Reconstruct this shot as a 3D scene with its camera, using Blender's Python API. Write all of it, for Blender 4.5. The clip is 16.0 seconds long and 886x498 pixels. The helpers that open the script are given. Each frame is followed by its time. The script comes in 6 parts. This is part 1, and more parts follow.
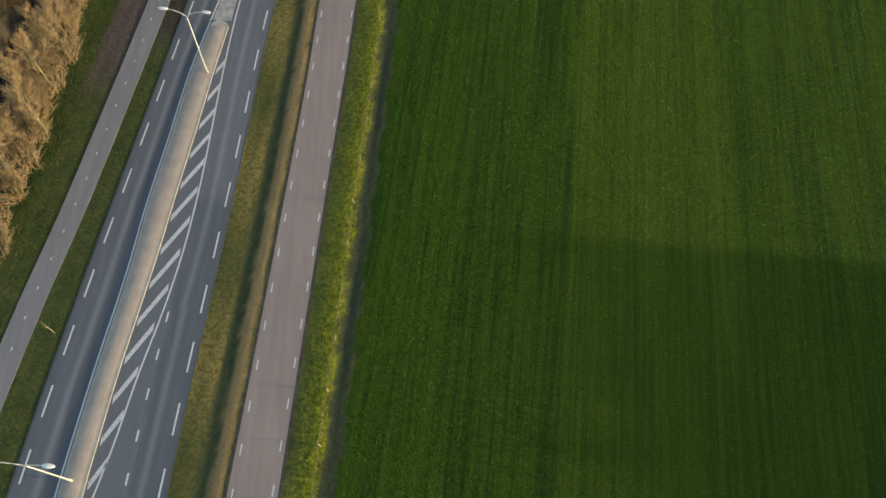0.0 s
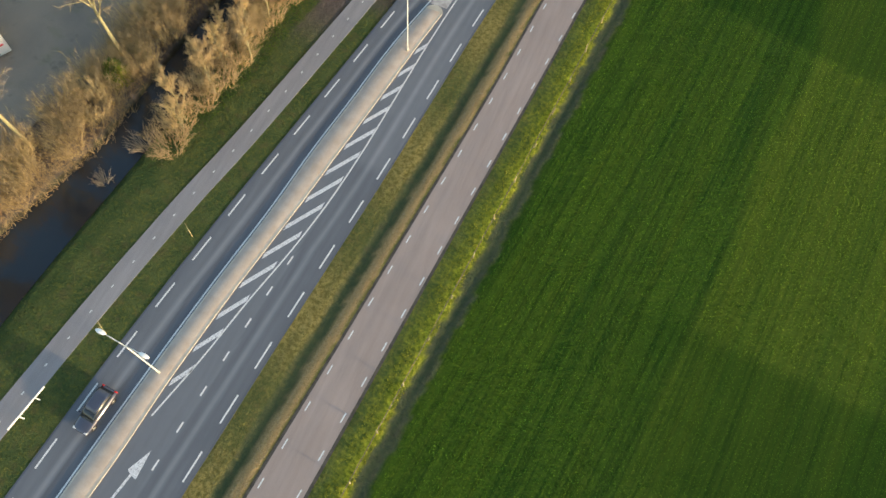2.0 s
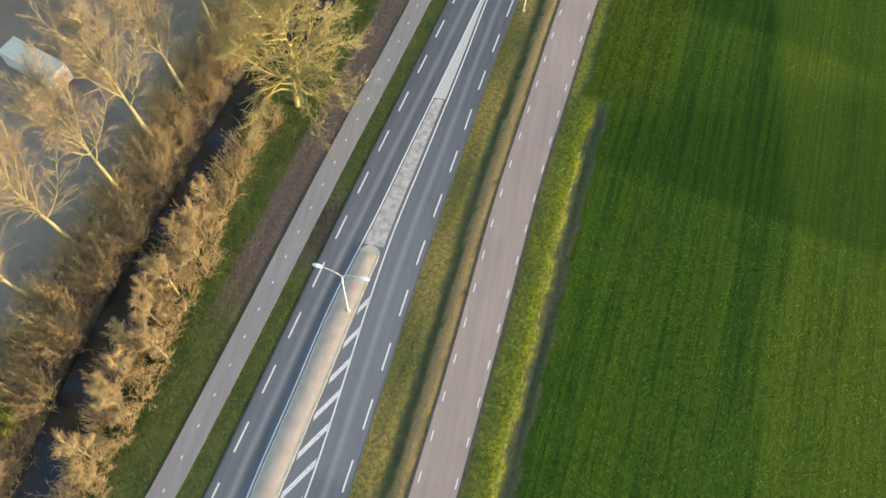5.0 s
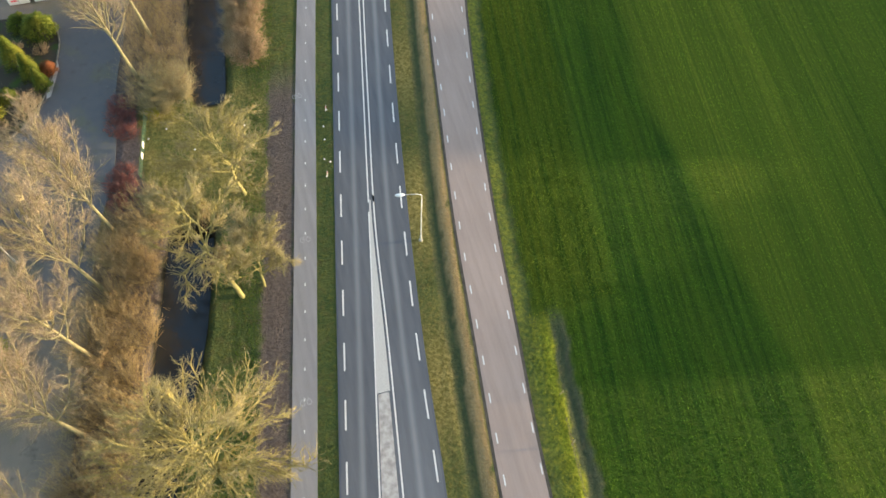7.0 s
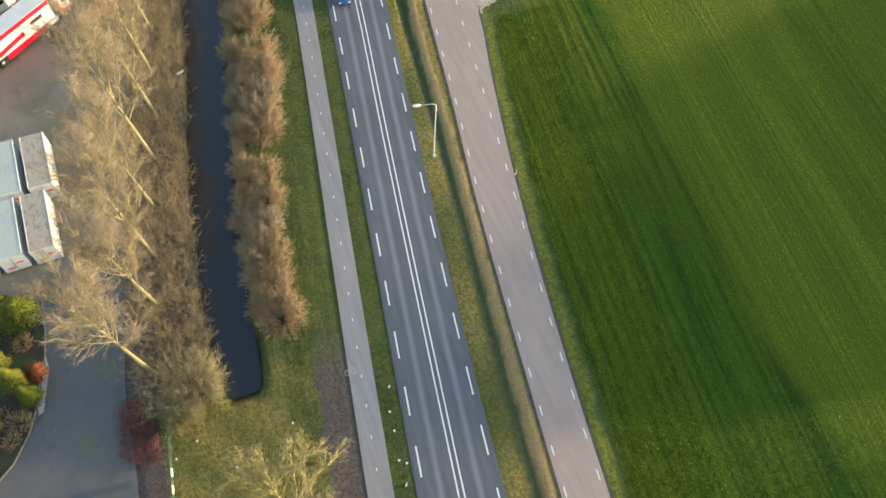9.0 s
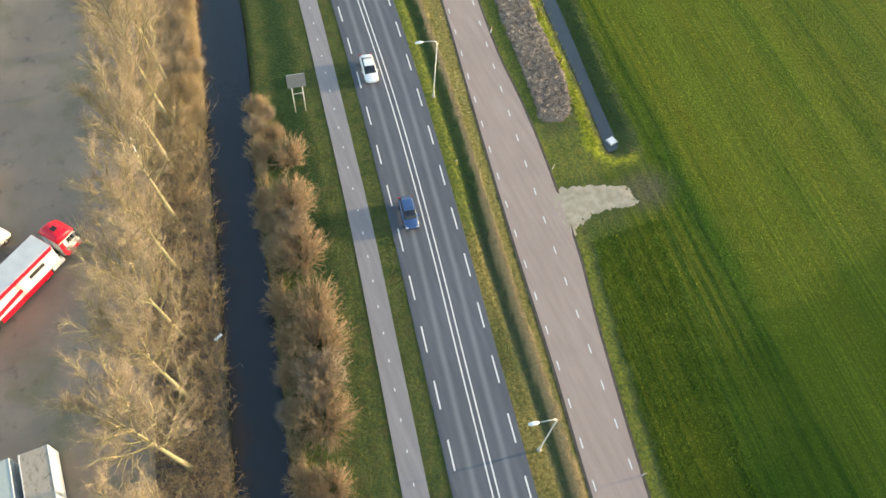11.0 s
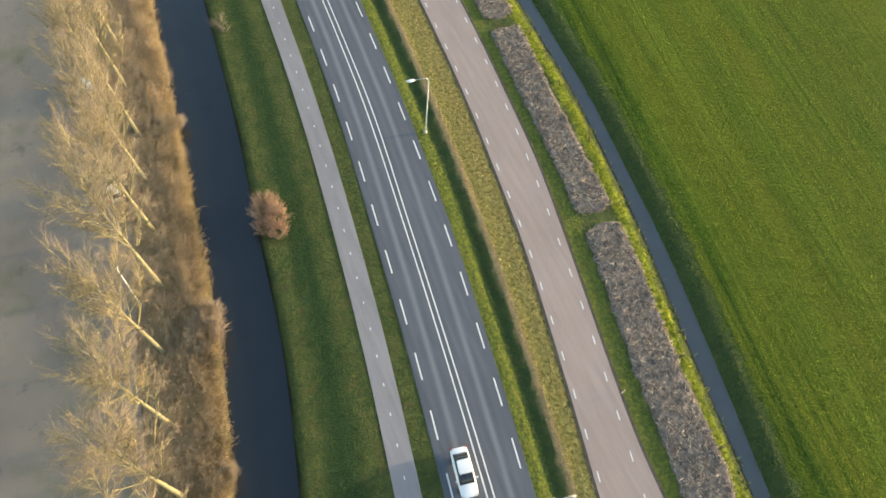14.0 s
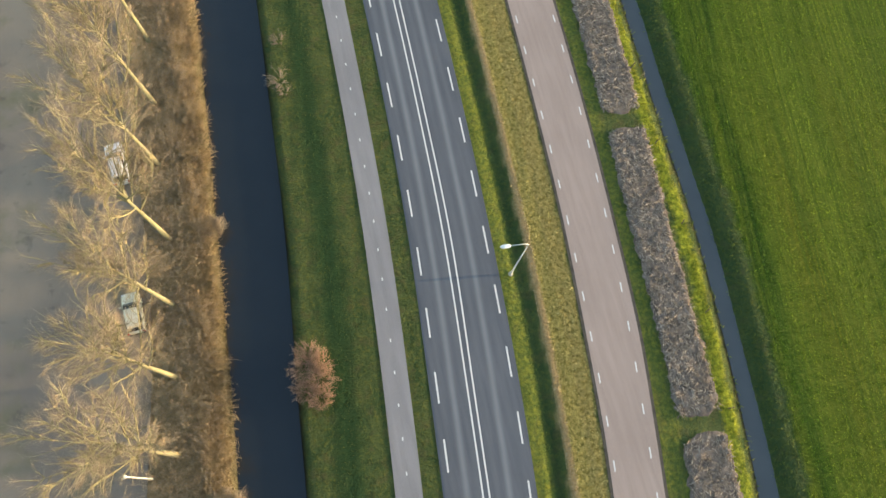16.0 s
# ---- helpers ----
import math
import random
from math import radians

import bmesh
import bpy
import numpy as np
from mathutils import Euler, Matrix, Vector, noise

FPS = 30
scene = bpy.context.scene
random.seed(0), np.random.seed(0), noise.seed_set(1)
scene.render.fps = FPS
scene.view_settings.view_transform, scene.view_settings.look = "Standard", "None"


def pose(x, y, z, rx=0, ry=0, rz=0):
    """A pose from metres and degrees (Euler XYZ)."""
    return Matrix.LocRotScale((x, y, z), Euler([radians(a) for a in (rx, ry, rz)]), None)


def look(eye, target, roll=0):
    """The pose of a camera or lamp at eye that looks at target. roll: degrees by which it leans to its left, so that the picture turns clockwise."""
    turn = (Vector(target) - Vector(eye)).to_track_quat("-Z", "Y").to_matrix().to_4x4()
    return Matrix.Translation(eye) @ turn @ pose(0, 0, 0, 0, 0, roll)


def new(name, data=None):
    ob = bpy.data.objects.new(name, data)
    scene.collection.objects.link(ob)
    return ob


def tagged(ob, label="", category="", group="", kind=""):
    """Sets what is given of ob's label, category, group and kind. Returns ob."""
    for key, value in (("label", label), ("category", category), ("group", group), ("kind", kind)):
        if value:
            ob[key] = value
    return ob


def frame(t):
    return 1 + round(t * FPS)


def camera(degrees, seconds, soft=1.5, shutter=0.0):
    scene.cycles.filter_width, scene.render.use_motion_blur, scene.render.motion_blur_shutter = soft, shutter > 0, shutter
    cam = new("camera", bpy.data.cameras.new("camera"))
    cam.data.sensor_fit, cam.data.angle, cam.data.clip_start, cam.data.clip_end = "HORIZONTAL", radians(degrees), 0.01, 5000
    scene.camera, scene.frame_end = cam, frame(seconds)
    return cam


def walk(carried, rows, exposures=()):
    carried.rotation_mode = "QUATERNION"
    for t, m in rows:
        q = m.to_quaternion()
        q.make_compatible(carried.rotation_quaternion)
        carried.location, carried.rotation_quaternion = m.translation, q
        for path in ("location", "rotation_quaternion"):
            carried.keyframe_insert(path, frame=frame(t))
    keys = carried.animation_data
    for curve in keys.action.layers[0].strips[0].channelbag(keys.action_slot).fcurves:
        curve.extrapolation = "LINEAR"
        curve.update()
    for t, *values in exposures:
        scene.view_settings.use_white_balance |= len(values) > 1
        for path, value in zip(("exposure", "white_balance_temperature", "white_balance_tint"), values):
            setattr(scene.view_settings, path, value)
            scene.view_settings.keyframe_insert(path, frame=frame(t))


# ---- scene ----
cam = camera(62.7, 16.0, soft=1.5, shutter=0.15)
# seconds, eye, point looked at, roll
FLIGHT = [
    (0, (-2.60, 6.07, 67.44), (-1.371, 14.439, 49.315), 8.1),
    (0.5, (-2.31, 6.07, 67.65), (-1.623, 14.432, 49.495), 7.5),
    (1, (-2.10, 6.28, 67.92), (-3.561, 14.308, 49.664), 7.0),
    (1.5, (-2.12, 6.92, 68.22), (-4.295, 14.664, 49.907), 6.7),
    (2, (-2.56, 8.22, 68.48), (-4.792, 15.942, 50.157), 6.6),
    (2.5, (-3.51, 10.39, 68.70), (-5.371, 18.241, 50.386), 6.7),
    (3, (-4.94, 13.62, 68.85), (-6.697, 21.538, 50.569), 6.7),
    (3.2, (-5.65, 15.34, 68.89), (-7.391, 23.253, 50.599), 6.7),
    (5.3, (-14.70, 38.66, 69.03), (-15.065, 47.443, 51.074), 6.1),
    (5.5, (-15.65, 41.29, 69.03), (-15.726, 50.234, 51.137), 5.7),
    (6, (-18.20, 48.78, 68.98), (-17.659, 57.923, 51.214), 5.7),
    (6.5, (-20.62, 56.53, 69.04), (-18.286, 65.606, 51.371), 5.0),
    (7, (-22.72, 64.73, 69.08), (-19.664, 73.824, 51.530), 4.5),
    (7.5, (-24.30, 73.19, 69.15), (-21.340, 82.340, 51.622), 5.2),
    (8, (-25.38, 81.91, 69.16), (-22.389, 91.174, 51.692), 5.2),
    (8.5, (-26.06, 90.45, 69.21), (-22.368, 99.549, 51.791), 4.7),
    (8.7, (-26.15, 93.91, 69.20), (-22.057, 102.905, 51.811), 4.3),
    (10.8, (-25.04, 130.78, 68.39), (-20.208, 139.947, 51.283), 6.1),
    (11, (-24.81, 134.25, 68.37), (-19.918, 143.426, 51.294), 6.4),
    (11.5, (-24.01, 142.69, 68.40), (-19.004, 151.866, 51.352), 7.2),
    (12, (-22.87, 151.16, 68.42), (-17.775, 160.501, 51.476), 7.1),
    (12.5, (-21.34, 159.81, 68.46), (-16.240, 169.159, 51.529), 7.2),
    (13, (-19.67, 168.50, 68.53), (-14.679, 177.649, 51.456), 7.2),
    (13.5, (-17.88, 177.23, 68.56), (-12.990, 186.125, 51.342), 7.4),
    (14, (-16.05, 185.89, 68.55), (-11.160, 194.915, 51.392), 7.2),
    (14.5, (-14.37, 194.45, 68.52), (-9.524, 203.569, 51.393), 7.4),
    (15, (-12.80, 203.04, 68.50), (-8.182, 212.297, 51.379), 8.1),
    (15.5, (-11.32, 211.63, 68.58), (-7.594, 218.811, 50.286), 11.5),
    (16, (-9.70, 220.65, 68.51), (-6.554, 226.501, 49.652), 15.6),
]
EXPOSURES = [(0.0, 1.44, 6700, 10), (1.0, 1.72, 6700, 10), (1.5, 1.86, 6700, 10), (3.0, 2.11, 6700, 10), (5.5, 2.26, 6700, 10), (8.0, 2.31, 6700, 10), (11.0, 2.37, 6700, 10), (13.0, 2.35, 6700, 10), (16.0, 2.21, 6700, 10)]
walk(cam, [(t, look(eye, aim, roll)) for t, eye, aim, roll in FLIGHT], EXPOSURES)

# ---- daylight ----
SUN_UP, SUN_TURN = 7.0, -7.3  # degrees above the ground; degrees from +x
world = bpy.data.worlds.new("sky")
scene.world = world
world.use_nodes = True
wn = world.node_tree.nodes
sky = wn.new("ShaderNodeTexSky")
sky.sky_type = "NISHITA"
sky.sun_disc = False
sky.sun_elevation = radians(SUN_UP)
sky.sun_rotation = radians(90 - SUN_TURN)
sky.air_density, sky.dust_density = 1.0, 1.0
world.node_tree.links.new(sky.outputs[0], wn["Background"].inputs[0])
wn["Background"].inputs[1].default_value = 0.15
sun = new("sun", bpy.data.lights.new("sun", "SUN"))
sun.data.energy, sun.data.angle, sun.data.color = 2.0, radians(1.5), (1.0, 0.77, 0.48)
_to = Vector((math.cos(radians(SUN_TURN)) * math.cos(radians(SUN_UP)), math.sin(radians(SUN_TURN)) * math.cos(radians(SUN_UP)), math.sin(radians(SUN_UP))))
sun.matrix_world = look(_to * 300, (0, 0, 0))

# ---- materials ----
class Mat:
    """A node material under construction."""

    def __init__(self, name, rough=0.8, metal=0.0, spec=0.3):
        self.m = bpy.data.materials.new(name)
        self.m.use_nodes = True
        self.t = self.m.node_tree
        self.b = self.t.nodes["Principled BSDF"]
        self.b.inputs["Roughness"].default_value = rough
        self.b.inputs["Metallic"].default_value = metal
        self.b.inputs["Specular IOR Level"].default_value = spec
        self.coord = None

    def node(self, kind, **props):
        n = self.t.nodes.new(kind)
        for k, v in props.items():
            if k == "operation":
                n.operation = v
            elif k == "data_type":
                n.data_type = v
            elif k == "blend_type":
                n.blend_type = v
        return n

    def link(self, a, b):
        self.t.links.new(a, b)

    def place(self, world=True):
        if self.coord is None:
            if world:
                self.coord = self.node("ShaderNodeNewGeometry").outputs["Position"]
            else:
                self.coord = self.node("ShaderNodeTexCoord").outputs["Object"]
        return self.coord

    def scaled(self, s, world=True):
        n = self.node("ShaderNodeMapping")
        n.inputs["Scale"].default_value = s
        self.link(self.place(world), n.inputs["Vector"])
        return n.outputs[0]

    def rows(self, across, along, slope=0.135):
        """Coordinates that run with the drill rows of the field."""
        sep, com = self.node("ShaderNodeSeparateXYZ"), self.node("ShaderNodeCombineXYZ")
        self.link(self.place(), sep.inputs[0])
        u = self.math("SUBTRACT", sep.outputs[0], self.math("MULTIPLY", sep.outputs[1], slope))
        self.link(self.math("MULTIPLY", u, across), com.inputs[0])
        self.link(self.math("MULTIPLY", sep.outputs[1], along), com.inputs[1])
        return com.outputs[0]

    def noise(self, scale, detail=4.0, rough=0.55, stretch=None, world=True, distort=0.0):
        n = self.node("ShaderNodeTexNoise")
        n.inputs["Scale"].default_value = scale
        n.inputs["Detail"].default_value = detail
        n.inputs["Roughness"].default_value = rough
        n.inputs["Distortion"].default_value = distort
        if isinstance(stretch, bpy.types.NodeSocket):
            self.link(stretch, n.inputs["Vector"])
        else:
            self.link(self.scaled(stretch, world) if stretch else self.place(world), n.inputs["Vector"])
        return n.outputs["Fac"]

    def ramp(self, fac, stops):
        n = self.node("ShaderNodeValToRGB")
        e = n.color_ramp.elements
        while len(e) < len(stops):
            e.new(0.5)
        for i, (p, c) in enumerate(stops):
            e[i].position = p
            e[i].color = (c, c, c, 1) if not isinstance(c, tuple) else (*c, 1)
        self.link(fac, n.inputs[0])
        return n.outputs[0]

    def mix(self, fac, a, b, mode="MIX"):
        n = self.node("ShaderNodeMix", data_type="RGBA", blend_type=mode)
        for sock, v in ((n.inputs[0], fac), (n.inputs[6], a), (n.inputs[7], b)):
            if isinstance(v, (int, float)):
                sock.default_value = v
            elif isinstance(v, tuple):
                sock.default_value = (*v, 1)
            else:
                self.link(v, sock)
        return n.outputs[2]

    def math(self, op, a, b=0.5):
        n = self.node("ShaderNodeMath", operation=op)
        for sock, v in ((n.inputs[0], a), (n.inputs[1], b)):
            if isinstance(v, (int, float)):
                sock.default_value = v
            else:
                self.link(v, sock)
        return n.outputs[0]

    def attr(self, name):
        n = self.node("ShaderNodeAttribute")
        n.attribute_name = name
        return n.outputs["Fac"]

    def colour(self, c):
        if isinstance(c, tuple):
            self.b.inputs["Base Color"].default_value = (*c, 1)
        else:
            self.link(c, self.b.inputs["Base Color"])

    def leafy(self, share):
        """Thin leaves: part of the light passes through."""
        out = self.t.nodes["Material Output"]
        thin, mixer = self.node("ShaderNodeBsdfTranslucent"), self.node("ShaderNodeMixShader")
        self.link(self.b.inputs["Base Color"].links[0].from_socket, thin.inputs["Color"])
        mixer.inputs[0].default_value = share
        self.link(self.b.outputs[0], mixer.inputs[1])
        self.link(thin.outputs[0], mixer.inputs[2])
        self.link(mixer.outputs[0], out.inputs["Surface"])

    def bump(self, fac, strength=0.4, distance=0.05):
        n = self.node("ShaderNodeBump")
        n.inputs["Strength"].default_value = strength
        n.inputs["Distance"].default_value = distance
        self.link(fac, n.inputs["Height"])
        self.link(n.outputs[0], self.b.inputs["Normal"])


def plain(name, a, b, scale=3.0, rough=0.7, metal=0.0, spec=0.3, bump=0.2, dist=0.02, world=False, vary=0.0):
    """A surface of two tones with grain, at two scales."""
    m = Mat(name, rough, metal, spec)
    big, fine = m.noise(scale, 3, world=world), m.noise(scale * 9, 3, world=world)
    col = m.mix(m.ramp(big, [(0.35, 0.0), (0.65, 1.0)]), a, b)
    col = m.mix(m.math("MULTIPLY", fine, 0.35), col, tuple(v * 0.55 for v in a))
    if vary:
        info = m.node("ShaderNodeObjectInfo")
        col = m.mix(m.math("MULTIPLY", info.outputs["Random"], vary), col, tuple(v * 0.45 for v in b))
    m.colour(col)
    if bump:
        m.bump(fine, bump, dist)
    return m.m


def asphalt(name, dark, light, wear_or_shade=None, run=(1.6, 0.12, 1), moss=0.0):
    """Bitumen with aggregate, patches and long wheel wear."""
    m = Mat(name, 0.85, 0, 0.35)
    grain, blot, big = m.noise(22, 3), m.noise(0.9, 4), m.noise(0.12, 3)
    col = m.mix(m.ramp(m.noise(1.0, 4, stretch=run), [(0.35, 0.0), (0.65, 1.0)]), dark, light)
    col = m.mix(m.math("MULTIPLY", m.ramp(big, [(0.4, 0.0), (0.7, 1.0)]), 0.35), col, tuple(v * 0.75 for v in dark))
    col = m.mix(m.math("MULTIPLY", m.ramp(grain, [(0.4, 0.0), (0.7, 1.0)]), 0.4), col, tuple(min(1, v * 1.5) for v in light))
    if wear_or_shade:
        w = m.attr("wear_or_shade")
        col = m.mix(m.math("MULTIPLY", w, m.math("ADD", m.math("MULTIPLY", blot, 0.25), 0.6)), col, wear_or_shade)
    if moss:
        col = m.mix(m.math("MULTIPLY", m.ramp(m.noise(0.16, 5, 0.6), [(0.52, 0.0), (0.68, 1.0)]), moss), col, (0.13, 0.125, 0.055))
        col = m.mix(m.math("MULTIPLY", m.ramp(m.noise(0.5, 5, 0.65), [(0.58, 0.0), (0.7, 1.0)]), 0.55), col, tuple(v * 0.5 for v in dark))
        col = m.mix(m.math("MULTIPLY", m.ramp(m.noise(2.2, 4, 0.7), [(0.66, 0.0), (0.72, 1.0)]), 0.5), col, (0.30, 0.28, 0.24))
    m.colour(col)
    m.bump(grain, 0.25, 0.01)
    return m.m


def crop_colour(m, tuft, fine):
    """Winter crop: long drill rows along the field, uneven growth, a thinner yellowish stand."""
    long_rows = m.noise(1.0, 4, 0.6, stretch=m.rows(1.6, 0.035))
    drill = m.noise(1.0, 2, 0.6, stretch=m.rows(5.0, 0.12))
    broad = m.noise(1.0, 4, 0.55, stretch=m.rows(0.26, 0.014))
    patch = m.noise(1.0, 4, 0.55, stretch=m.rows(0.10, 0.035))
    crop = m.mix(m.ramp(broad, [(0.43, 0.0), (0.57, 1.0)]), (0.036, 0.098, 0.009), (0.084, 0.147, 0.011))
    crop = m.mix(m.math("MULTIPLY", m.ramp(patch, [(0.45, 0.0), (0.58, 1.0)]), 0.5), crop, (0.079, 0.139, 0.013))
    crop = m.mix(m.math("MULTIPLY", m.ramp(drill, [(0.44, 1.0), (0.58, 0.0)]), 0.5), crop, (0.018, 0.067, 0.007))
    crop = m.mix(m.math("MULTIPLY", m.ramp(long_rows, [(0.44, 0.0), (0.57, 1.0)]), 0.75), crop, (0.083, 0.163, 0.013))
    crop = m.mix(m.ramp(tuft, [(0.33, 0.3), (0.52, 0.0)]), crop, (0.018, 0.065, 0.008))
    crop = m.mix(m.ramp(fine, [(0.36, 0.3), (0.5, 0.0)]), crop, (0.014, 0.05, 0.006))
    crop = m.mix(m.math("MULTIPLY", m.attr("stubble"), m.ramp(m.noise(1.0, 3, 0.6, stretch=m.rows(2.6, 0.02)), [(0.38, 0.45), (0.60, 1.0)])), crop, (0.185, 0.240, 0.023))
    clump = m.math("MULTIPLY", m.ramp(m.noise(3.6, 3, 0.7), [(0.52, 0.0), (0.66, 1.0)]), m.ramp(m.noise(0.3, 3), [(0.35, 0.25), (0.65, 1.0)]))
    crop = m.mix(m.math("MULTIPLY", clump, 0.5), crop, (0.105, 0.18, 0.016))
    return m.mix(m.math("MULTIPLY", m.attr("pale"), m.ramp(long_rows, [(0.40, 0.15), (0.58, 1.0)])), crop, (0.180, 0.200, 0.018))


def crop_material():
    """Leaves of the crop: shade painted in dark at the foot, light painted bright at the tip."""
    m = Mat("crop_leaves", 0.8, 0, 0.2)
    leaf = crop_colour(m, m.noise(2.4, 4, 0.6), m.noise(9, 4, 0.65))
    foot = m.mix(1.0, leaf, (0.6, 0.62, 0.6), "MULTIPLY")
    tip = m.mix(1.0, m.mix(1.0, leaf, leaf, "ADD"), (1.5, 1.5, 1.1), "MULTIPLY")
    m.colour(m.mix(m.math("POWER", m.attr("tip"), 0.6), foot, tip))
    m.leafy(0.3)
    return m.m


def ground_material():
    m = Mat("ground_grass", 0.95, 0, 0.1)
    fine, tuft, blot = m.noise(9, 4, 0.65), m.noise(2.4, 4, 0.6), m.noise(0.45, 4)
    # verge grass
    verge = m.mix(m.ramp(blot, [(0.35, 0.0), (0.65, 1.0)]), (0.081, 0.131, 0.046), (0.148, 0.185, 0.064))
    verge = m.mix(m.math("MULTIPLY", m.ramp(tuft, [(0.5, 0.0), (0.68, 1.0)]), 0.75), verge, (0.218, 0.227, 0.05))
    verge = m.mix(m.math("MULTIPLY", m.ramp(m.noise(0.8, 4), [(0.52, 0.0), (0.66, 1.0)]), 0.5), verge, (0.177, 0.148, 0.067))
    verge = m.mix(m.ramp(fine, [(0.35, 0.5), (0.55, 0.0)]), verge, (0.044, 0.071, 0.025))
    crop = crop_colour(m, tuft, fine)
    col = m.mix(m.attr("field"), verge, crop)
    # dry reed and cut-grass bands
    straw = m.mix(m.ramp(fine, [(0.3, 0.0), (0.7, 1.0)]), (0.402, 0.278, 0.123), (0.711, 0.517, 0.255))
    col = m.mix(m.math("MULTIPLY", m.attr("straw"), m.ramp(tuft, [(0.25, 0.55), (0.5, 1.0)])), col, straw)
    mown = m.mix(m.ramp(tuft, [(0.35, 0.0), (0.6, 1.0)]), (0.245, 0.205, 0.056), (0.50, 0.405, 0.148))
    mown = m.mix(m.ramp(fine, [(0.3, 0.7), (0.5, 0.0)]), mown, (0.099, 0.107, 0.024))
    col = m.mix(m.attr("mown"), col, mown)
    # lush bank grass, with the banks' sunlit brightness painted into its colour
    lush_lit = m.mix(m.ramp(tuft, [(0.35, 0.0), (0.62, 1.0)]), (0.181, 0.245, 0.025), (0.552, 0.574, 0.054))
    col = m.mix(m.attr("lush_lit"), col, lush_lit)
    # bare soil and leaf litter
    soil = m.mix(m.ramp(tuft, [(0.3, 0.0), (0.7, 1.0)]), (0.132, 0.107, 0.105), (0.206, 0.171, 0.169))
    soil = m.mix(m.ramp(fine, [(0.55, 0.0), (0.7, 0.6)]), soil, (0.201, 0.16, 0.125))
    col = m.mix(m.attr("soil"), col, soil)
    # dark green sward, and shade painted into the ditches
    col = m.mix(m.math("MULTIPLY", m.attr("dark_or_shaded"), m.ramp(blot, [(0.2, 0.6), (0.5, 1.0)])), col, (0.033, 0.084, 0.03))
    # mud at the water
    col = m.mix(m.attr("mud"), col, (0.028, 0.026, 0.018))
    m.colour(col)
    m.bump(m.math("ADD", fine, m.math("MULTIPLY", tuft, 1.5)), 1.0, 0.85)
    return m.m


def water_material(name, a, b):
    m = Mat(name, 0.08, 0, 0.5)
    m.colour(m.mix(m.noise(0.3, 3), a, b))
    m.bump(m.noise(3.5, 3), 0.05, 0.02)
    return m.m


def paint(name, a, worn, amount=0.5):
    m = Mat(name, 0.6, 0, 0.4)
    n = m.noise(7, 4)
    m.colour(m.mix(m.math("MULTIPLY", m.ramp(n, [(0.45, 0.0), (0.7, 1.0)]), amount), a, worn))
    return m.m


def twig_material(name, base, tip, green, leaf=0.0):
    """Bark or blades that differ from one to the next."""
    m = Mat(name, 0.85, 0, 0.15)
    geo = m.node("ShaderNodeNewGeometry")
    col = m.mix(geo.outputs["Random Per Island"], base, tip)
    col = m.mix(m.math("MULTIPLY", m.ramp(m.noise(0.35, 3), [(0.45, 0.0), (0.65, 1.0)]), 0.6), col, green)
    m.colour(col)
    if leaf:
        m.leafy(leaf)
    return m.m


def bark_material(name, a, b):
    m = Mat(name, 0.9, 0, 0.15)
    n = m.noise(1.2, 4, stretch=(6, 6, 1.5), world=False)
    col = m.mix(m.ramp(n, [(0.35, 0.0), (0.65, 1.0)]), a, b)
    col = m.mix(m.math("MULTIPLY", m.noise(0.5, 3, world=False), 0.5), col, (0.20, 0.19, 0.05))
    m.colour(col)
    m.bump(n, 0.5, 0.03)
    return m.m


GRASS = ground_material()
WATER = water_material("still_water", (0.010, 0.015, 0.020), (0.015, 0.020, 0.025))
MURKY = water_material("murky_water", (0.045, 0.052, 0.054), (0.066, 0.072, 0.072))
ROAD = asphalt("grey_asphalt", (0.069, 0.077, 0.092), (0.094, 0.102, 0.119), wear_or_shade=(0.259, 0.267, 0.285))
CYCLE = asphalt("cycle_asphalt", (0.186, 0.179, 0.186), (0.236, 0.227, 0.233))
BROWN = asphalt("reddish_brown_asphalt", (0.264, 0.205, 0.18), (0.319, 0.25, 0.22))
YARD = asphalt("yard_asphalt", (0.153, 0.127, 0.106), (0.250, 0.198, 0.145), wear_or_shade=(0.085, 0.089, 0.099), run=(0.10, 0.07, 1), moss=0.6)
MEDIAN = plain("sandy_concrete", (0.386, 0.323, 0.269), (0.454, 0.391, 0.336), 0.8, 0.9, bump=0.2, world=True)
WORN = plain("worn_pale_concrete", (0.30, 0.28, 0.27), (0.52, 0.50, 0.48), 1.4, 0.9, world=True)
KERB = plain("kerb_concrete", (0.40, 0.37, 0.31), (0.50, 0.47, 0.40), 1.0, 0.85, world=True)
WHITE = paint("white_road_paint", (0.66, 0.66, 0.64), (0.30, 0.30, 0.30), 0.55)
FADED = paint("faded_road_paint", (0.34, 0.34, 0.34), (0.22, 0.22, 0.22), 0.9)
WORNWHITE = paint("worn_white_road_paint", (0.66, 0.66, 0.66), (0.20, 0.20, 0.21), 0.95)
GRAVEL = plain("pale_gravel", (0.293, 0.255, 0.186), (0.417, 0.372, 0.286), 1.1, 0.95, bump=0.3, dist=0.02, world=True)
MULCH = plain("wood_chips", (0.115, 0.089, 0.070), (0.240, 0.190, 0.153), 1.3, 0.95, bump=0.8, dist=0.06, world=True)
STEEL = plain("galvanised_paint", (0.62, 0.62, 0.56), (0.74, 0.74, 0.70), 2.0, 0.45, 0.2, 0.5, bump=0)
LAMPHEAD = plain("pale_luminaire", (0.74, 0.76, 0.76), (0.84, 0.86, 0.86), 2.0, 0.35, 0, 0.5, bump=0)
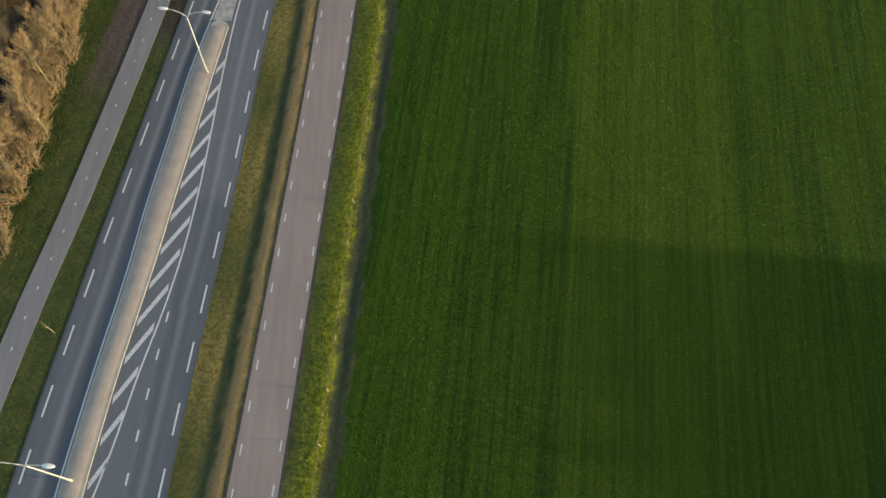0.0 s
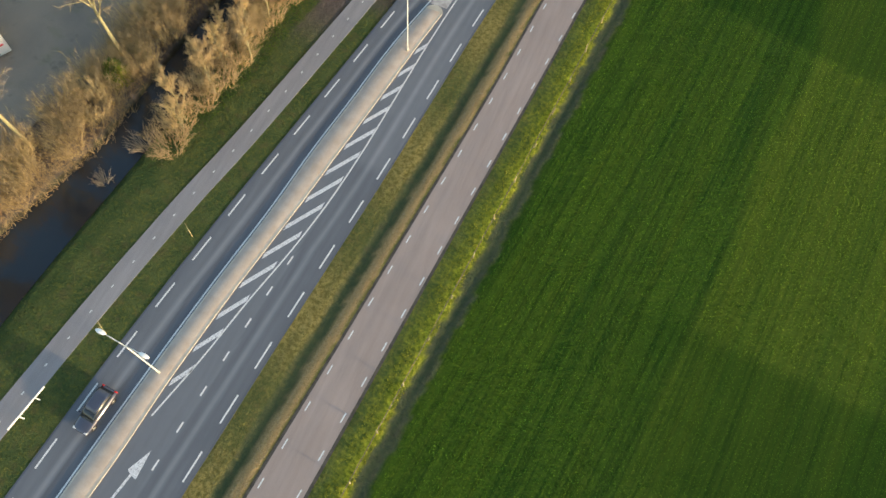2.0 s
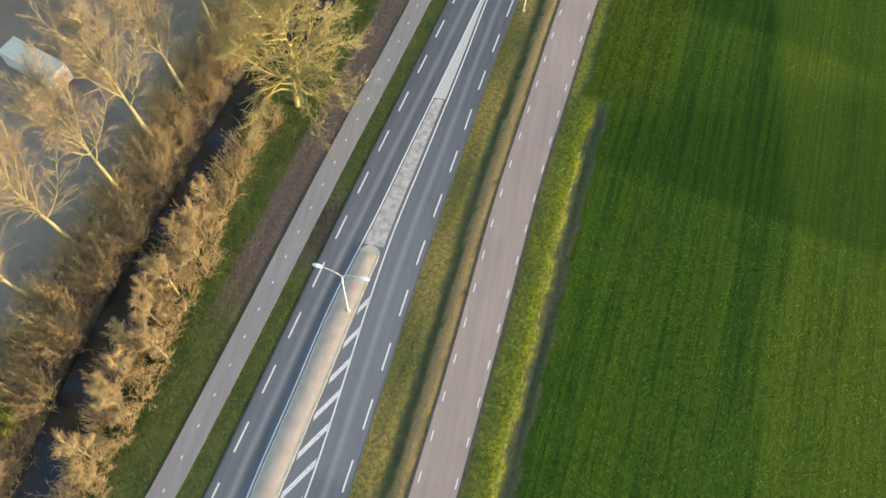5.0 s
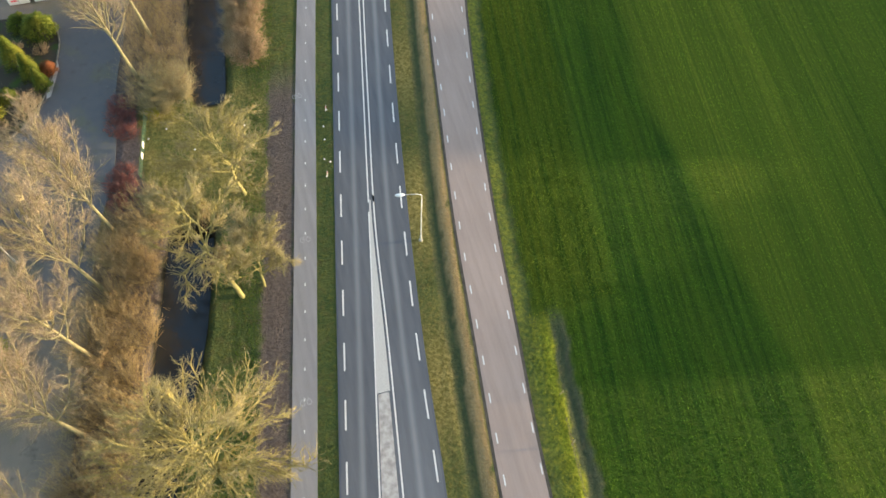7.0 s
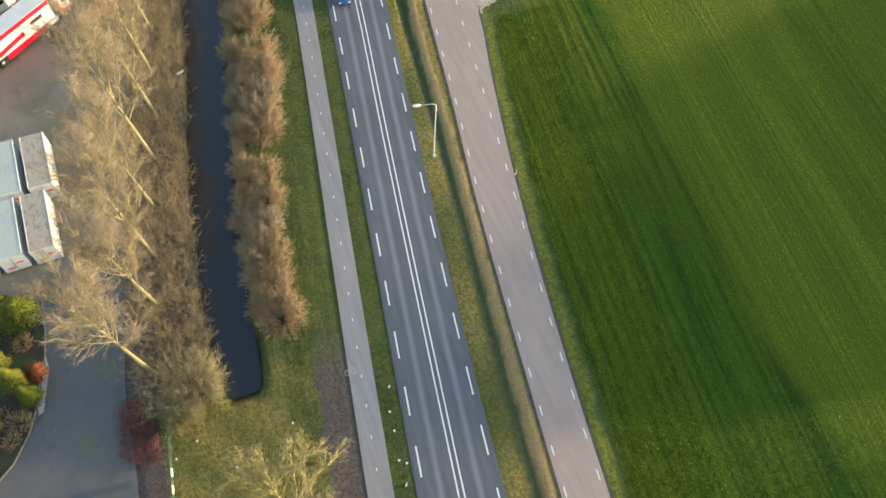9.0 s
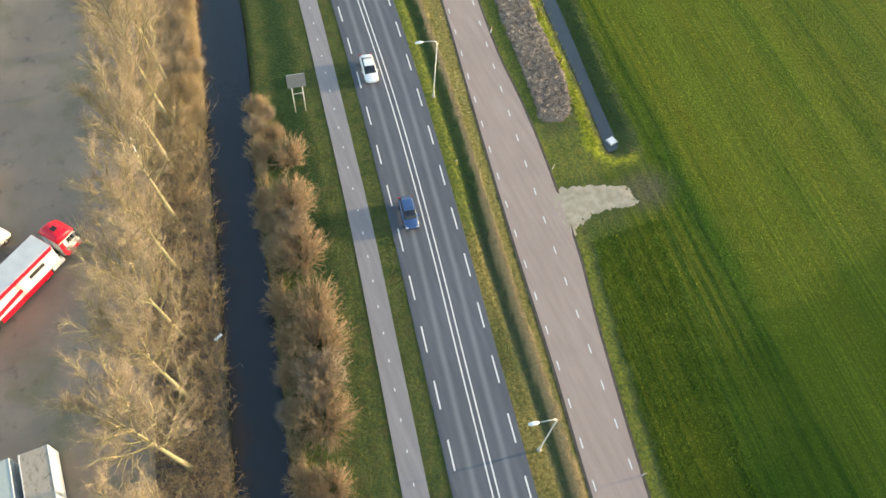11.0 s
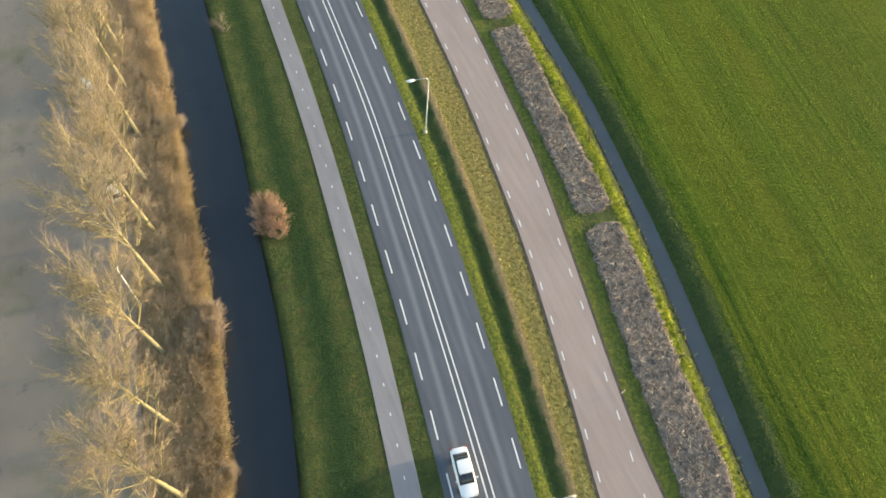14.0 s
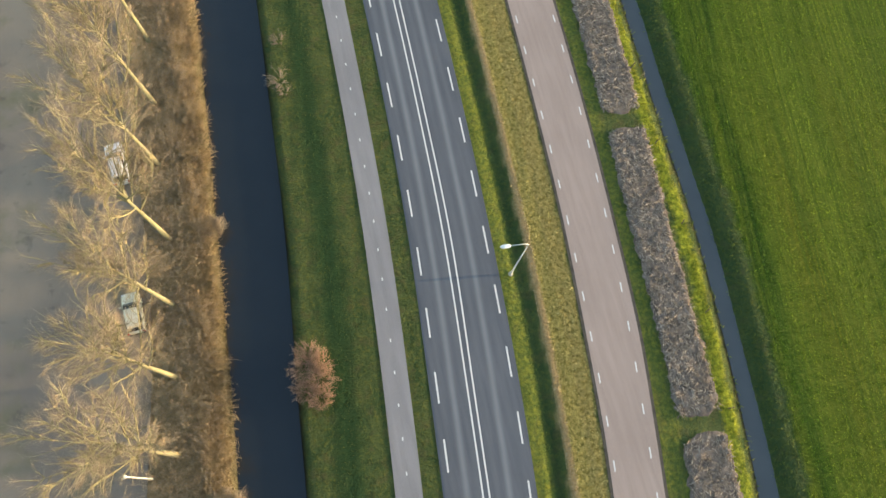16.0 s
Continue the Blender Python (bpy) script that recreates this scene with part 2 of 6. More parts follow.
POSTWOOD = plain("weathered_post", (0.36, 0.31, 0.15), (0.52, 0.46, 0.24), 4.0, 0.9, vary=0.3)
WIRE = plain("rusty_wire", (0.16, 0.13, 0.10), (0.24, 0.20, 0.15), 4.0, 0.6, 0.6, bump=0)
BARK = bark_material("yellowish_bark", (0.236, 0.208, 0.126), (0.343, 0.308, 0.205))
BARK_G = bark_material("mossy_bark", (0.252, 0.224, 0.087), (0.383, 0.332, 0.145))
TWIG = twig_material("tan_twigs", (0.249, 0.193, 0.13), (0.409, 0.328, 0.232), (0.334, 0.272, 0.168))
TWIG_G = twig_material("mossy_twigs", (0.23, 0.197, 0.104), (0.358, 0.313, 0.174), (0.24, 0.224, 0.097))
TWIG_B = twig_material("brown_twigs", (0.275, 0.198, 0.102), (0.465, 0.352, 0.195), (0.385, 0.305, 0.148))
TWIG_R = twig_material("reddish_twigs", (0.225, 0.155, 0.090), (0.415, 0.305, 0.185), (0.36, 0.27, 0.150))
REED = twig_material("dry_reed", (0.268, 0.2, 0.112), (0.464, 0.363, 0.22), (0.344, 0.273, 0.149))
BLADE = twig_material("grass_blades", (0.083, 0.138, 0.039), (0.21, 0.24, 0.072), (0.135, 0.188, 0.051), leaf=0.45)
LUSHBLADE = twig_material("bright_grass_blades", (0.217, 0.259, 0.03), (0.634, 0.6, 0.075), (0.434, 0.434, 0.049), leaf=0.45)
NEEDLE = twig_material("conifer_needles", (0.035, 0.070, 0.012), (0.15, 0.17, 0.025), (0.22, 0.20, 0.03))
REDLEAF = twig_material("red_twigs", (0.20, 0.075, 0.065), (0.34, 0.16, 0.135), (0.20, 0.11, 0.09))
YELLOWLEAF = twig_material("yellow_shoots", (0.28, 0.26, 0.02), (0.42, 0.38, 0.04), (0.25, 0.28, 0.04))

# ---- helpers for building ----


def mesh_of(name, verts, faces, mats, index=None, smooth=False):
    me = bpy.data.meshes.new(name)
    me.from_pydata([tuple(v) for v in verts], [], [tuple(f) for f in faces])
    for m in mats if isinstance(mats, (list, tuple)) else [mats]:
        me.materials.append(m)
    if index is not None:
        me.polygons.foreach_set("material_index", index)
    if smooth:
        me.polygons.foreach_set("use_smooth", [True] * len(me.polygons))
    me.update()
    return me


def empty(name, m, label, category, group="", kind=""):
    ob = new(name)
    ob.empty_display_size = 0.2
    ob.matrix_basis = m
    return tagged(ob, label, category, group, kind)


def part(name, me, parent, m=None, label=""):
    """One mesh object under a thing or under a part."""
    ob = new(name, me)
    ob.parent = parent
    if m is not None:
        ob.matrix_basis = m
    return tagged(ob, label)


def bm_mesh(name, bm, mat, smooth=False):
    me = bpy.data.meshes.new(name)
    bm.to_mesh(me)
    bm.free()
    me.materials.append(mat)
    if smooth:
        me.polygons.foreach_set("use_smooth", [True] * len(me.polygons))
    return me


def box_mesh(name, sx, sy, sz, mat, bevel=0.02, taper=1.0, segments=2, base=True):
    """A bevelled block; its foot at z = 0 when base, else centred."""
    bm = bmesh.new()
    bmesh.ops.create_cube(bm, size=1.0)
    for v in bm.verts:
        k = taper if v.co.z > 0 else 1.0
        v.co = Vector((v.co.x * sx * k, v.co.y * sy * k, (v.co.z + (0.5 if base else 0.0)) * sz))
    if bevel:
        bmesh.ops.bevel(bm, geom=bm.edges[:], offset=bevel, segments=segments, affect="EDGES", profile=0.6)
    return bm_mesh(name, bm, mat)


def tube_mesh(name, pts, radii, mat, sides=8):
    """A round tube along points, its ends closed."""
    verts, faces = tube(pts, radii, sides)
    n = len(verts)
    faces = list(faces) + [tuple(range(sides - 1, -1, -1)), tuple(range(n - sides, n))]
    return mesh_of(name, verts, faces, mat, smooth=True)


def tube(pts, radii, sides, start=0):
    pts = [np.asarray(p, float) for p in pts]
    verts, faces = [], []
    for i, p in enumerate(pts):
        d = pts[min(i + 1, len(pts) - 1)] - pts[max(i - 1, 0)]
        d = d / (np.linalg.norm(d) + 1e-9)
        a = np.cross(d, (0.0, 0.0, 1.0) if abs(d[2]) < 0.9 else (1.0, 0.0, 0.0))
        a /= np.linalg.norm(a) + 1e-9
        b = np.cross(d, a)
        for k in range(sides):
            w = 2 * math.pi * k / sides
            verts.append(p + radii[i] * (math.cos(w) * a + math.sin(w) * b))
    for i in range(len(pts) - 1):
        for k in range(sides):
            q, r = start + i * sides, (k + 1) % sides
            faces.append((q + k, q + r, q + sides + r, q + sides + k))
    return verts, faces


class Line:
    """A smooth line x(y) through given (y, x) pairs, straight beyond its ends."""

    def __init__(self, *pairs):
        self.y = np.array([p[0] for p in pairs], float)
        self.x = np.array([p[1] for p in pairs], float)
        d = np.diff(self.x) / np.diff(self.y)
        w = np.diff(self.y)
        m = np.empty(len(self.y))
        m[0], m[-1] = d[0], d[-1]
        m[1:-1] = (d[:-1] * w[1:] + d[1:] * w[:-1]) / (w[1:] + w[:-1])
        self.m = m

    def __call__(self, y):
        y = np.asarray(y, float)
        i = np.clip(np.searchsorted(self.y, y) - 1, 0, len(self.y) - 2)
        h = self.y[i + 1] - self.y[i]
        u = np.clip((y - self.y[i]) / h, 0, 1)
        a, b = 2 * u**3 - 3 * u**2 + 1, u**3 - 2 * u**2 + u
        c, d = -2 * u**3 + 3 * u**2, u**3 - u**2
        x = a * self.x[i] + b * h * self.m[i] + c * self.x[i + 1] + d * h * self.m[i + 1]
        low, high = np.minimum(y - self.y[0], 0), np.maximum(y - self.y[-1], 0)
        return x + low * self.m[0] + high * self.m[-1]

    def slope(self, y):
        return float((self(y + 0.5) - self(y - 0.5)))


# ---- plan: lines of the roads and waters, metres, as (y, x) ----
EDGE_L = Line((-60, -42.5), (0, -36.45), (16, -34.85), (33, -32.55), (50, -29.95), (70, -26.9), (93, -23.0), (121, -18.2), (158, -11.8), (172, -9.45), (196, -5.85), (210, -4.0), (227, -2.2), (245, -0.6), (258, 0.1), (280, 0.6), (330, 0.2))
EDGE_R = Line((-60, -29.5), (8.6, -23.5), (20, -22.5), (43, -20.35), (66.5, -18.45), (78, -17.2), (91, -15.9), (104, -14.2), (120, -11.8), (156, -5.7), (170, -3.2), (194, 0.8), (208, 2.8), (225, 4.85), (243, 6.25), (257, 6.95), (280, 7.5), (330, 7.1))
LINE_L = Line((-40, -37.0), (0, -33.2), (10, -32.2), (24, -30.6), (35, -29.1), (42, -28.4), (50, -27.3), (58, -26.3), (71, -23.8), (78, -22.6), (92, -20.1), (105, -17.85), (121, -15.15), (157, -9.0), (171, -6.5), (195, -2.85), (209, -1.2), (226, 0.55), (244, 2.15), (257, 2.75), (280, 3.3), (330, 3.0))
LINE_R = Line((11, -29.2), (17, -27.8), (24.5, -26.4), (30.4, -25.1), (37, -24.0), (44, -23.3), (51, -22.9), (59, -22.5), (68, -21.8), (78, -20.5), (92, -18.7), (105, -17.2), (121, -14.6), (157, -8.4), (171, -5.9), (195, -2.2), (209, -0.6), (226, 1.15), (244, 2.85), (257, 3.4), (280, 3.95), (330, 3.65))
MEDIAN_R = Line((-40, -35.2), (0, -30.9), (6, -30.2), (14.6, -29.5), (19, -29.0), (24, -28.4), (30, -27.5), (36, -26.6), (43, -25.7), (51, -24.6), (59, -23.6), (67, -22.4))
CYCLE_L = Line((-60, -49.5), (25, -39.8), (32, -38.6), (39, -37.2), (55, -34.5), (70, -32.1), (94, -28.0), (107, -25.8), (122.6, -23.2), (160, -16.7), (174, -14.3), (198, -10.75), (212, -8.8), (229, -7.0), (246, -5.65), (259, -5.05), (280, -4.6), (330, -5.0))
BROWN_L = Line((-60, -24.4), (10, -17.65), (21, -16.55), (40, -14.75), (60, -12.95), (72, -12.1), (90, -10.1), (103, -8.6), (119, -6.2), (142, -2.4), (154, -0.05), (168, 2.4), (191, 6.8), (205, 9.6), (222, 12.5), (230, 13.4), (242, 14.6), (255, 15.4), (280, 16.2), (330, 16.0))
BROWN_R = Line((-60, -19.5), (10, -13.2), (25, -11.9), (42, -10.4), (61, -8.7), (80, -7.05), (89, -5.9), (102, -4.3), (118, -1.8), (140, 2.4), (152, 5.2), (158, 6.7), (165, 8.6), (174, 10.3), (181, 11.5), (188, 12.4), (196, 13.1), (203, 14.2), (212, 15.8), (220, 17.2), (229, 18.6), (241, 19.7), (254, 20.6), (280, 21.4), (330, 21.2))
BROWN_DR = Line((-60, -20.2), (10, -13.7), (25, -12.25), (48, -10.15), (72, -8.0), (102, -4.75), (118, -2.25), (140, 1.8), (152, 3.9), (170.4, 7.1), (178.3, 8.6), (194.3, 11.7), (210.4, 14.8), (218.4, 16.1), (229, 17.7), (241, 19.1), (254, 20.1), (280, 20.9), (330, 20.7))
FENCE = Line((-60, -16.4), (22.5, -9.0), (42.5, -7.2), (62, -5.4), (73, -4.5), (82, -3.6), (92, -2.2))
CANAL1_L = Line((-60, -62), (0, -56), (21, -52.7), (33, -49.8), (51, -48.2), (60, -47), (70, -45.5), (80, -44.3), (98, -41), (108, -39.2))
CANAL1_R = Line((-60, -54), (0, -48), (21, -46.4), (33, -45), (51, -43.3), (60, -43), (70, -42), (80, -41), (98, -36.1), (108, -34.4))
CANAL2_L = Line((127, -34.7), (135, -34.7), (146, -33.6), (160, -31.5), (179, -28.1), (187, -26.9), (205, -23.8), (216, -22), (231, -20.6), (248, -19.6), (260, -18.9), (330, -16.5))
CANAL2_R = Line((127, -30.8), (135, -30.0), (146, -28.7), (160, -26.3), (165, -25.3), (179, -23.1), (187, -21.8), (205, -17.9), (216, -16), (231, -14.6), (248, -13.0), (260, -12.3), (330, -9.5))
DITCH_L = Line((178, 19.4), (186, 20.9), (200, 23.1), (217, 26), (227, 27.3), (239, 28.4), (252, 28.8), (270, 29.6), (330, 31))
DITCH_R = Line((178, 21.8), (186, 23.2), (199, 25.7), (216, 28.5), (226, 29.6), (238, 30.8), (252, 31.3), (270, 32.1), (330, 33.5))
BED_L = Line((182, 12.8), (188.5, 14.1), (202.7, 16.4), (219.4, 19.4), (228.4, 20.4), (240.4, 21.3), (257, 22.6), (290, 24))
BED_R = Line((182, 17.0), (187, 19.1), (201, 21.4), (217, 24.0), (227.6, 24.8), (239.5, 25.7), (256, 27.2), (290, 28.6))
YARD_R = Line((-60, -66), (0, -60), (30, -57.5), (44, -55), (60, -53.5), (80, -50.5), (100, -47.5), (112, -46), (117, -44.6), (133, -43.2), (137, -42.5), (150, -40.5), (165, -37.5), (180, -35), (200, -31.8), (220, -29.5), (240, -26.7), (260, -26.2), (300, -25.5))


def shifted(line, off):
    return lambda y: line(y) + off


def smooth(a, b, v):
    u = np.clip((v - a) / (b - a), 0, 1)
    return u * u * (3 - 2 * u)


def band(v, a, b, soft=0.3):
    return smooth(a - soft, a + soft, v) * (1 - smooth(b - soft, b + soft, v))


def channel(x, y, left, right, depth, bank, y0, y1, soft=2.5, bank_r=None):
    """Depth of a water course with sloping banks, between y0 and y1."""
    l, r = left(y), right(y)
    side = smooth(l - bank, l + 0.5, x) * (1 - smooth(r - 0.5, r + (bank_r or bank), x))
    return -depth * side * smooth(y0 - soft, y0 + soft * 0.4, y) * (1 - smooth(y1 - soft * 0.4, y1 + soft, y))


def verge_ditch(y):
    """Middle of the shallow ditch between the main and the service road."""
    w = smooth(135, 172, y)
    return (1 - w) * (BROWN_L(y) - 2.25) + w * (EDGE_R(y) + 2.75)


def ground_height(x, y):
    z = -0.05 + 0.0 * x
    q = x - verge_ditch(y)
    z = z - (0.10 + 0.29 * smooth(135, 172, y)) * (0.8 + 0.3 * np.sin(0.21 * y) * np.sin(0.057 * y + 1)) * np.exp(-((q / 0.72) ** 2)) + 0.06 * band(q, 0.8, 1.9, 0.25)
    f = x - FENCE(y)
    z = z - 0.11 * np.exp(-(((f - 1.0) / 0.6) ** 2)) * (1 - smooth(87, 91, y))
    z = z + channel(x, y, shifted(CANAL1_L, 0.3), shifted(CANAL1_R, -0.4), 1.5, 1.0, -70, 108.5)
    z = z + channel(x, y, shifted(CANAL2_L, 0.3), shifted(CANAL2_R, -0.55), 1.5, 1.0, 127.5, 400)
    z = z + channel(x, y, shifted(DITCH_L, 0.1), shifted(DITCH_R, -1.3), 0.7, 1.3, 177.0, 400, 1.6, 2.6)
    return z


def field_tone(x, y):
    """How far the crop is thin and yellowish, and how far it is pale, over the plan."""
    u, w = x - 0.135 * y, x - 0.16 * y
    far = smooth(75, 118, y)
    edge = 9.8 - 6.2 * far
    thin = (0.28 + 0.22 * smooth(18, 45, y) + 0.5 * far) * smooth(edge - 1.0, edge + 1.2, u + 0.4 * np.sin(0.23 * y)) * (1 - (0.66 - 0.36 * far) * smooth(26, 28, u))
    thin = thin * (0.82 + 0.18 * np.sin(0.75 * u + 0.6 * np.sin(0.05 * y)))
    # margin: sunlit brightness beside the service road, painted in as paler crop
    margin = (1 - smooth(5, 15, x - BROWN_R(y))) * smooth(86, 96, y) * (1 - smooth(160, 170, y))
    pale = 0.6 * margin + smooth(110, 172, y) * (1 - 0.75 * smooth(236, 268, y)) * (0.42 + 0.25 * np.sin(0.11 * y + 0.5 * w) + 0.22 * np.sin(0.9 * w))
    return np.clip(thin, 0, 1), np.clip(pale, 0, 1)


# ---- ground: one sheet to the horizon ----
def build_ground():
    xs = np.concatenate([[-3000, -1200, -500, -220, -130, -95, -80], np.arange(-70, 44.1, 0.36), [48, 54, 64, 80, 110, 180, 400, 1200, 3000]])
    ys = np.concatenate([[-3000, -1200, -400, -150, -80, -50, -35], np.arange(-26, 290.1, 0.75), [294, 300, 310, 330, 380, 500, 1200, 3000]])
    gx, gy = np.meshgrid(xs, ys)
    gx = gx + EDGE_R(np.clip(gy, -60, 330)) + 15.0
    wob = 0.22 * np.sin(0.9 * gy + 1.3) + 0.17 * np.sin(2.3 * gy + 0.4 * gx) + 0.12 * np.sin(4.1 * gy)
    fx = gx + wob * 0.8
    near = (np.abs(gx) < 75) & (gy > -30) & (gy < 292)
    gz = np.where(near, ground_height(gx, gy), -0.05)
    rough = 0.05 * np.sin(3.1 * gx + 1.7 * gy) * np.sin(2.3 * gy - 0.9 * gx)
    gz = gz + np.where(near, rough * 0.5, 0)
    ny, nx = gx.shape
    verts = np.stack([gx, gy, gz], -1).reshape(-1, 3)
    i = np.arange(ny * nx).reshape(ny, nx)
    faces = np.stack([i[:-1, :-1], i[:-1, 1:], i[1:, 1:], i[1:, :-1]], -1).reshape(-1, 4)
    me = mesh_of("ground", verts, faces.tolist(), GRASS, smooth=True)
    d, f, b = fx - EDGE_R(gy), fx - FENCE(gy), fx - BROWN_R(gy)
    late = smooth(168, 180, gy)
    low = 1 - smooth(88, 92, gy)
    mid = smooth(88, 92, gy) * (1 - smooth(164, 170, gy))
    field = low * smooth(1.7, 2.2, f) + mid * smooth(1.6, 2.6, b) + smooth(164, 170, gy) * (1 - smooth(172, 177, gy)) * smooth(15.5, 17.5, fx) + smooth(172, 177, gy) * smooth(1.4, 2.3, fx - DITCH_R(gy))
    stubble, pale = field_tone(gx, gy)
    stubble, pale = field * stubble, field * pale
    q = gx + 0.3 * wob - verge_ditch(gy)
    straw = band(q, 0.45 + 0.55 * late, 1.75 + 0.1 * late, 0.12) * (fx < BROWN_L(gy) - 0.3)
    bank = fx - CANAL2_L(gy)
    straw = straw + band(bank, -8.5, -0.3, 0.8) * smooth(185, 205, gy) * 0.85
    mown = smooth(1.7, 2.0, q) * (1 - smooth(-0.4, -0.15, fx - BROWN_L(gy))) * (0.7 + 0.3 * late)
    lush_lit = low * (band(f, -0.8, 0.3, 0.3) + 0.45 * band(f, -1.9, -0.8, 0.4)) + smooth(175, 179, gy) * band(fx, DITCH_L(gy) - 2.3, DITCH_L(gy) - 1.0, 0.3)
    tip = np.hypot(fx - 21.1, gy - 178.9)
    lush_lit = lush_lit + 0.85 * band(tip, 3.7, 4.6, 0.35) * (gy < 180) * (1 - smooth(21.5, 23.5, fx)) + 0.2 * band(fx, BROWN_R(gy) + 0.3, 18.5, 0.6) * band(gy, 174.0, 181, 1.0)
    lush_lit = lush_lit + 0.2 * low * band(b, 0.3, 1.6, 0.4) + 0.35 * mid * band(b, 0.2, 1.5, 0.5) + 0.22 * smooth(176, 180, gy) * band(fx, BROWN_R(gy) + 0.2, BED_L(gy), 0.3)
    lush_lit = lush_lit + late * (0.1 * band(q, 1.9, 3.2, 0.2) + 0.3 * band(q, -2.2, -0.3, 0.3))
    c = fx - CYCLE_L(gy)
    soil = band(c, -3.3, 0.1, 0.4) * smooth(52, 62, gy) * (1 - smooth(124, 132, gy)) * 0.95
    soil = soil + band(fx, CANAL1_L(gy) - 9, CANAL1_L(gy), 0.8) * (1 - smooth(108, 114, gy)) + band(fx, CANAL2_L(gy) - 9, CANAL2_L(gy), 0.8) * smooth(126, 132, gy) * (1 - 0.65 * smooth(185, 210, gy))
    soil = soil + 0.85 * band(fx, CYCLE_L(gy) + 2.5, EDGE_L(gy) - 0.4, 0.25) * band(gy, 63, 71, 2.5)
    soil = soil + band(fx, -45.2, -41.2, 0.3) * band(gy, 112, 131, 1.0) + band(fx, -42.5, -30, 1.0) * band(gy, 108, 111, 1.2) * 0.3
    soil = soil + 0.5 * band(np.hypot((fx - 20.2) * 0.7, gy - 170.2), -1, 2.4, 1.6)
    soil = soil + 0.45 * low * band(f, 0.45, 1.75, 0.2) + 0.3 * (1 - late) * band(q, -0.7, 0.5, 0.3)
    mown = mown + 0.85 * (1 - late) * band(q, -4.5, -0.6, 0.4) * (d > 0.4) * (0.6 + 0.4 * np.sin(0.31 * gy))
    mown = mown + 0.6 * band(fx, -41, CYCLE_L(gy) - 3.2, 1.0) * band(gy, 110, 128, 2.5) * (0.7 + 0.3 * np.sin(1.1 * gx + 0.7 * gy))
    # first term: painted shade on the right ditch bank; the rest darker grass
    dark_or_shaded = smooth(176, 180, gy) * band(fx, DITCH_R(gy) - 0.8, DITCH_R(gy) + 2.2, 0.3) * 0.4 + band(fx, CANAL2_R(gy) + 2.6, CYCLE_L(gy) - 2.4, 0.9) * smooth(150, 175, gy) * 0.9 + 0.55 * low * band(c, -7, -3.6, 0.8) * (1 - smooth(45, 60, gy)) + 0.25 * band(fx, CYCLE_L(gy) + 2.5, EDGE_L(gy) - 0.6, 0.4) * band(gy, 72, 116, 4)
    mud = np.where(near, smooth(0.16, 0.45, -gz - 0.1) * (np.abs(q) > 2.0) * ((f < 0.2) | (f > 2.1) | (gy > 90)) * ((gy < 176) | (gx < DITCH_L(gy) + 1.0)), 0)
    mud = mud + 0.5 * band(fx, CYCLE_L(gy) + 2.5, EDGE_L(gy) - 0.4, 0.3) * band(gy + 0.8 * np.sin(1.7 * gx), 64, 71, 1.5)
    # shade painted along the beds of the two shallow ditches
    ditch_shade = low * band(f, 0.6, 1.5, 0.25) * 0.5 + band(q, -0.55, 0.55, 0.25) * 0.35
    for name, a in (("field", field), ("stubble", stubble), ("straw", straw), ("mown", mown), ("lush_lit", lush_lit), ("soil", soil), ("dark_or_shaded", dark_or_shaded + ditch_shade), ("mud", mud), ("pale", pale)):
        at = me.attributes.new(name, "FLOAT", "POINT")
        at.data.foreach_set("value", np.clip(a, 0, 1).astype(np.float32).ravel())
    return tagged(new("ground", me), "green winter crop field, grass verges and bare soil", "ground", kind="structure")


build_ground()


def strip(name, left, right, y0, y1, z, mat, cols=2, step=1.5, deep=0.25, label="", category="", wear_or_shade=None, kind="structure", parent=None, crown=0.0):
    """A slab between two lines, with sides that go down into the ground; crown raises its middle."""
    ys = np.arange(y0, y1 + step * 0.5, step)
    l, r = left(ys), right(ys)
    us = np.linspace(0, 1, cols)
    verts, wears = [], []
    for k, y in enumerate(ys):
        row = [(l[k], y, z - deep)] + [(l[k] + (r[k] - l[k]) * u, y, z + crown * 4 * u * (1 - u)) for u in us] + [(r[k], y, z - deep)]
        verts += row
        if wear_or_shade is not None:
            w = [wear_or_shade(p[0], y) for p in row]
            wears += w
    n = cols + 2
    faces = [(i * n + j, i * n + j + 1, (i + 1) * n + j + 1, (i + 1) * n + j) for i in range(len(ys) - 1) for j in range(n - 1)]
    m = len(verts)
    faces += [tuple(range(n - 1, -1, -1)), tuple(range(m - n, m))]
    me = mesh_of(name, verts, faces, mat)
    if wear_or_shade is not None:
        me.attributes.new("wear_or_shade", "FLOAT", "POINT").data.foreach_set("value", np.array(wears, np.float32))
    if parent:
        return part(name, me, parent, label=label)
    return tagged(new(name, me), label, category, kind=kind)


def lane_wear(x, y):
    a, b = float(EDGE_L(y)), float(LINE_L(y))
    c, d = (float(LINE_R(y)) if y > 30 else -25.2 + 0.09 * (y - 26)), float(EDGE_R(y))
    w = 0.0
    for l, r in ((a, b), (c, d)):
        m = (l + r) / 2
        w += 1.0 * math.exp(-(((x - m) / 0.28) ** 2)) + 0.15 * math.exp(-(((x - m - 1.05) / 0.3) ** 2)) + 0.15 * math.exp(-(((x - m + 1.05) / 0.3) ** 2))
    old = 0.40 * (1.0 - min(max((y - 62) / 30, 0), 1)) * ((0.55 if x < b - 1.2 else 0.0) if x < b else (1.0 if y > 42 or x < -26.7 + 0.085 * (y - 3.7) else 0.35))
    return min(min(w, 1.0) * 0.62 + old, 1.0)



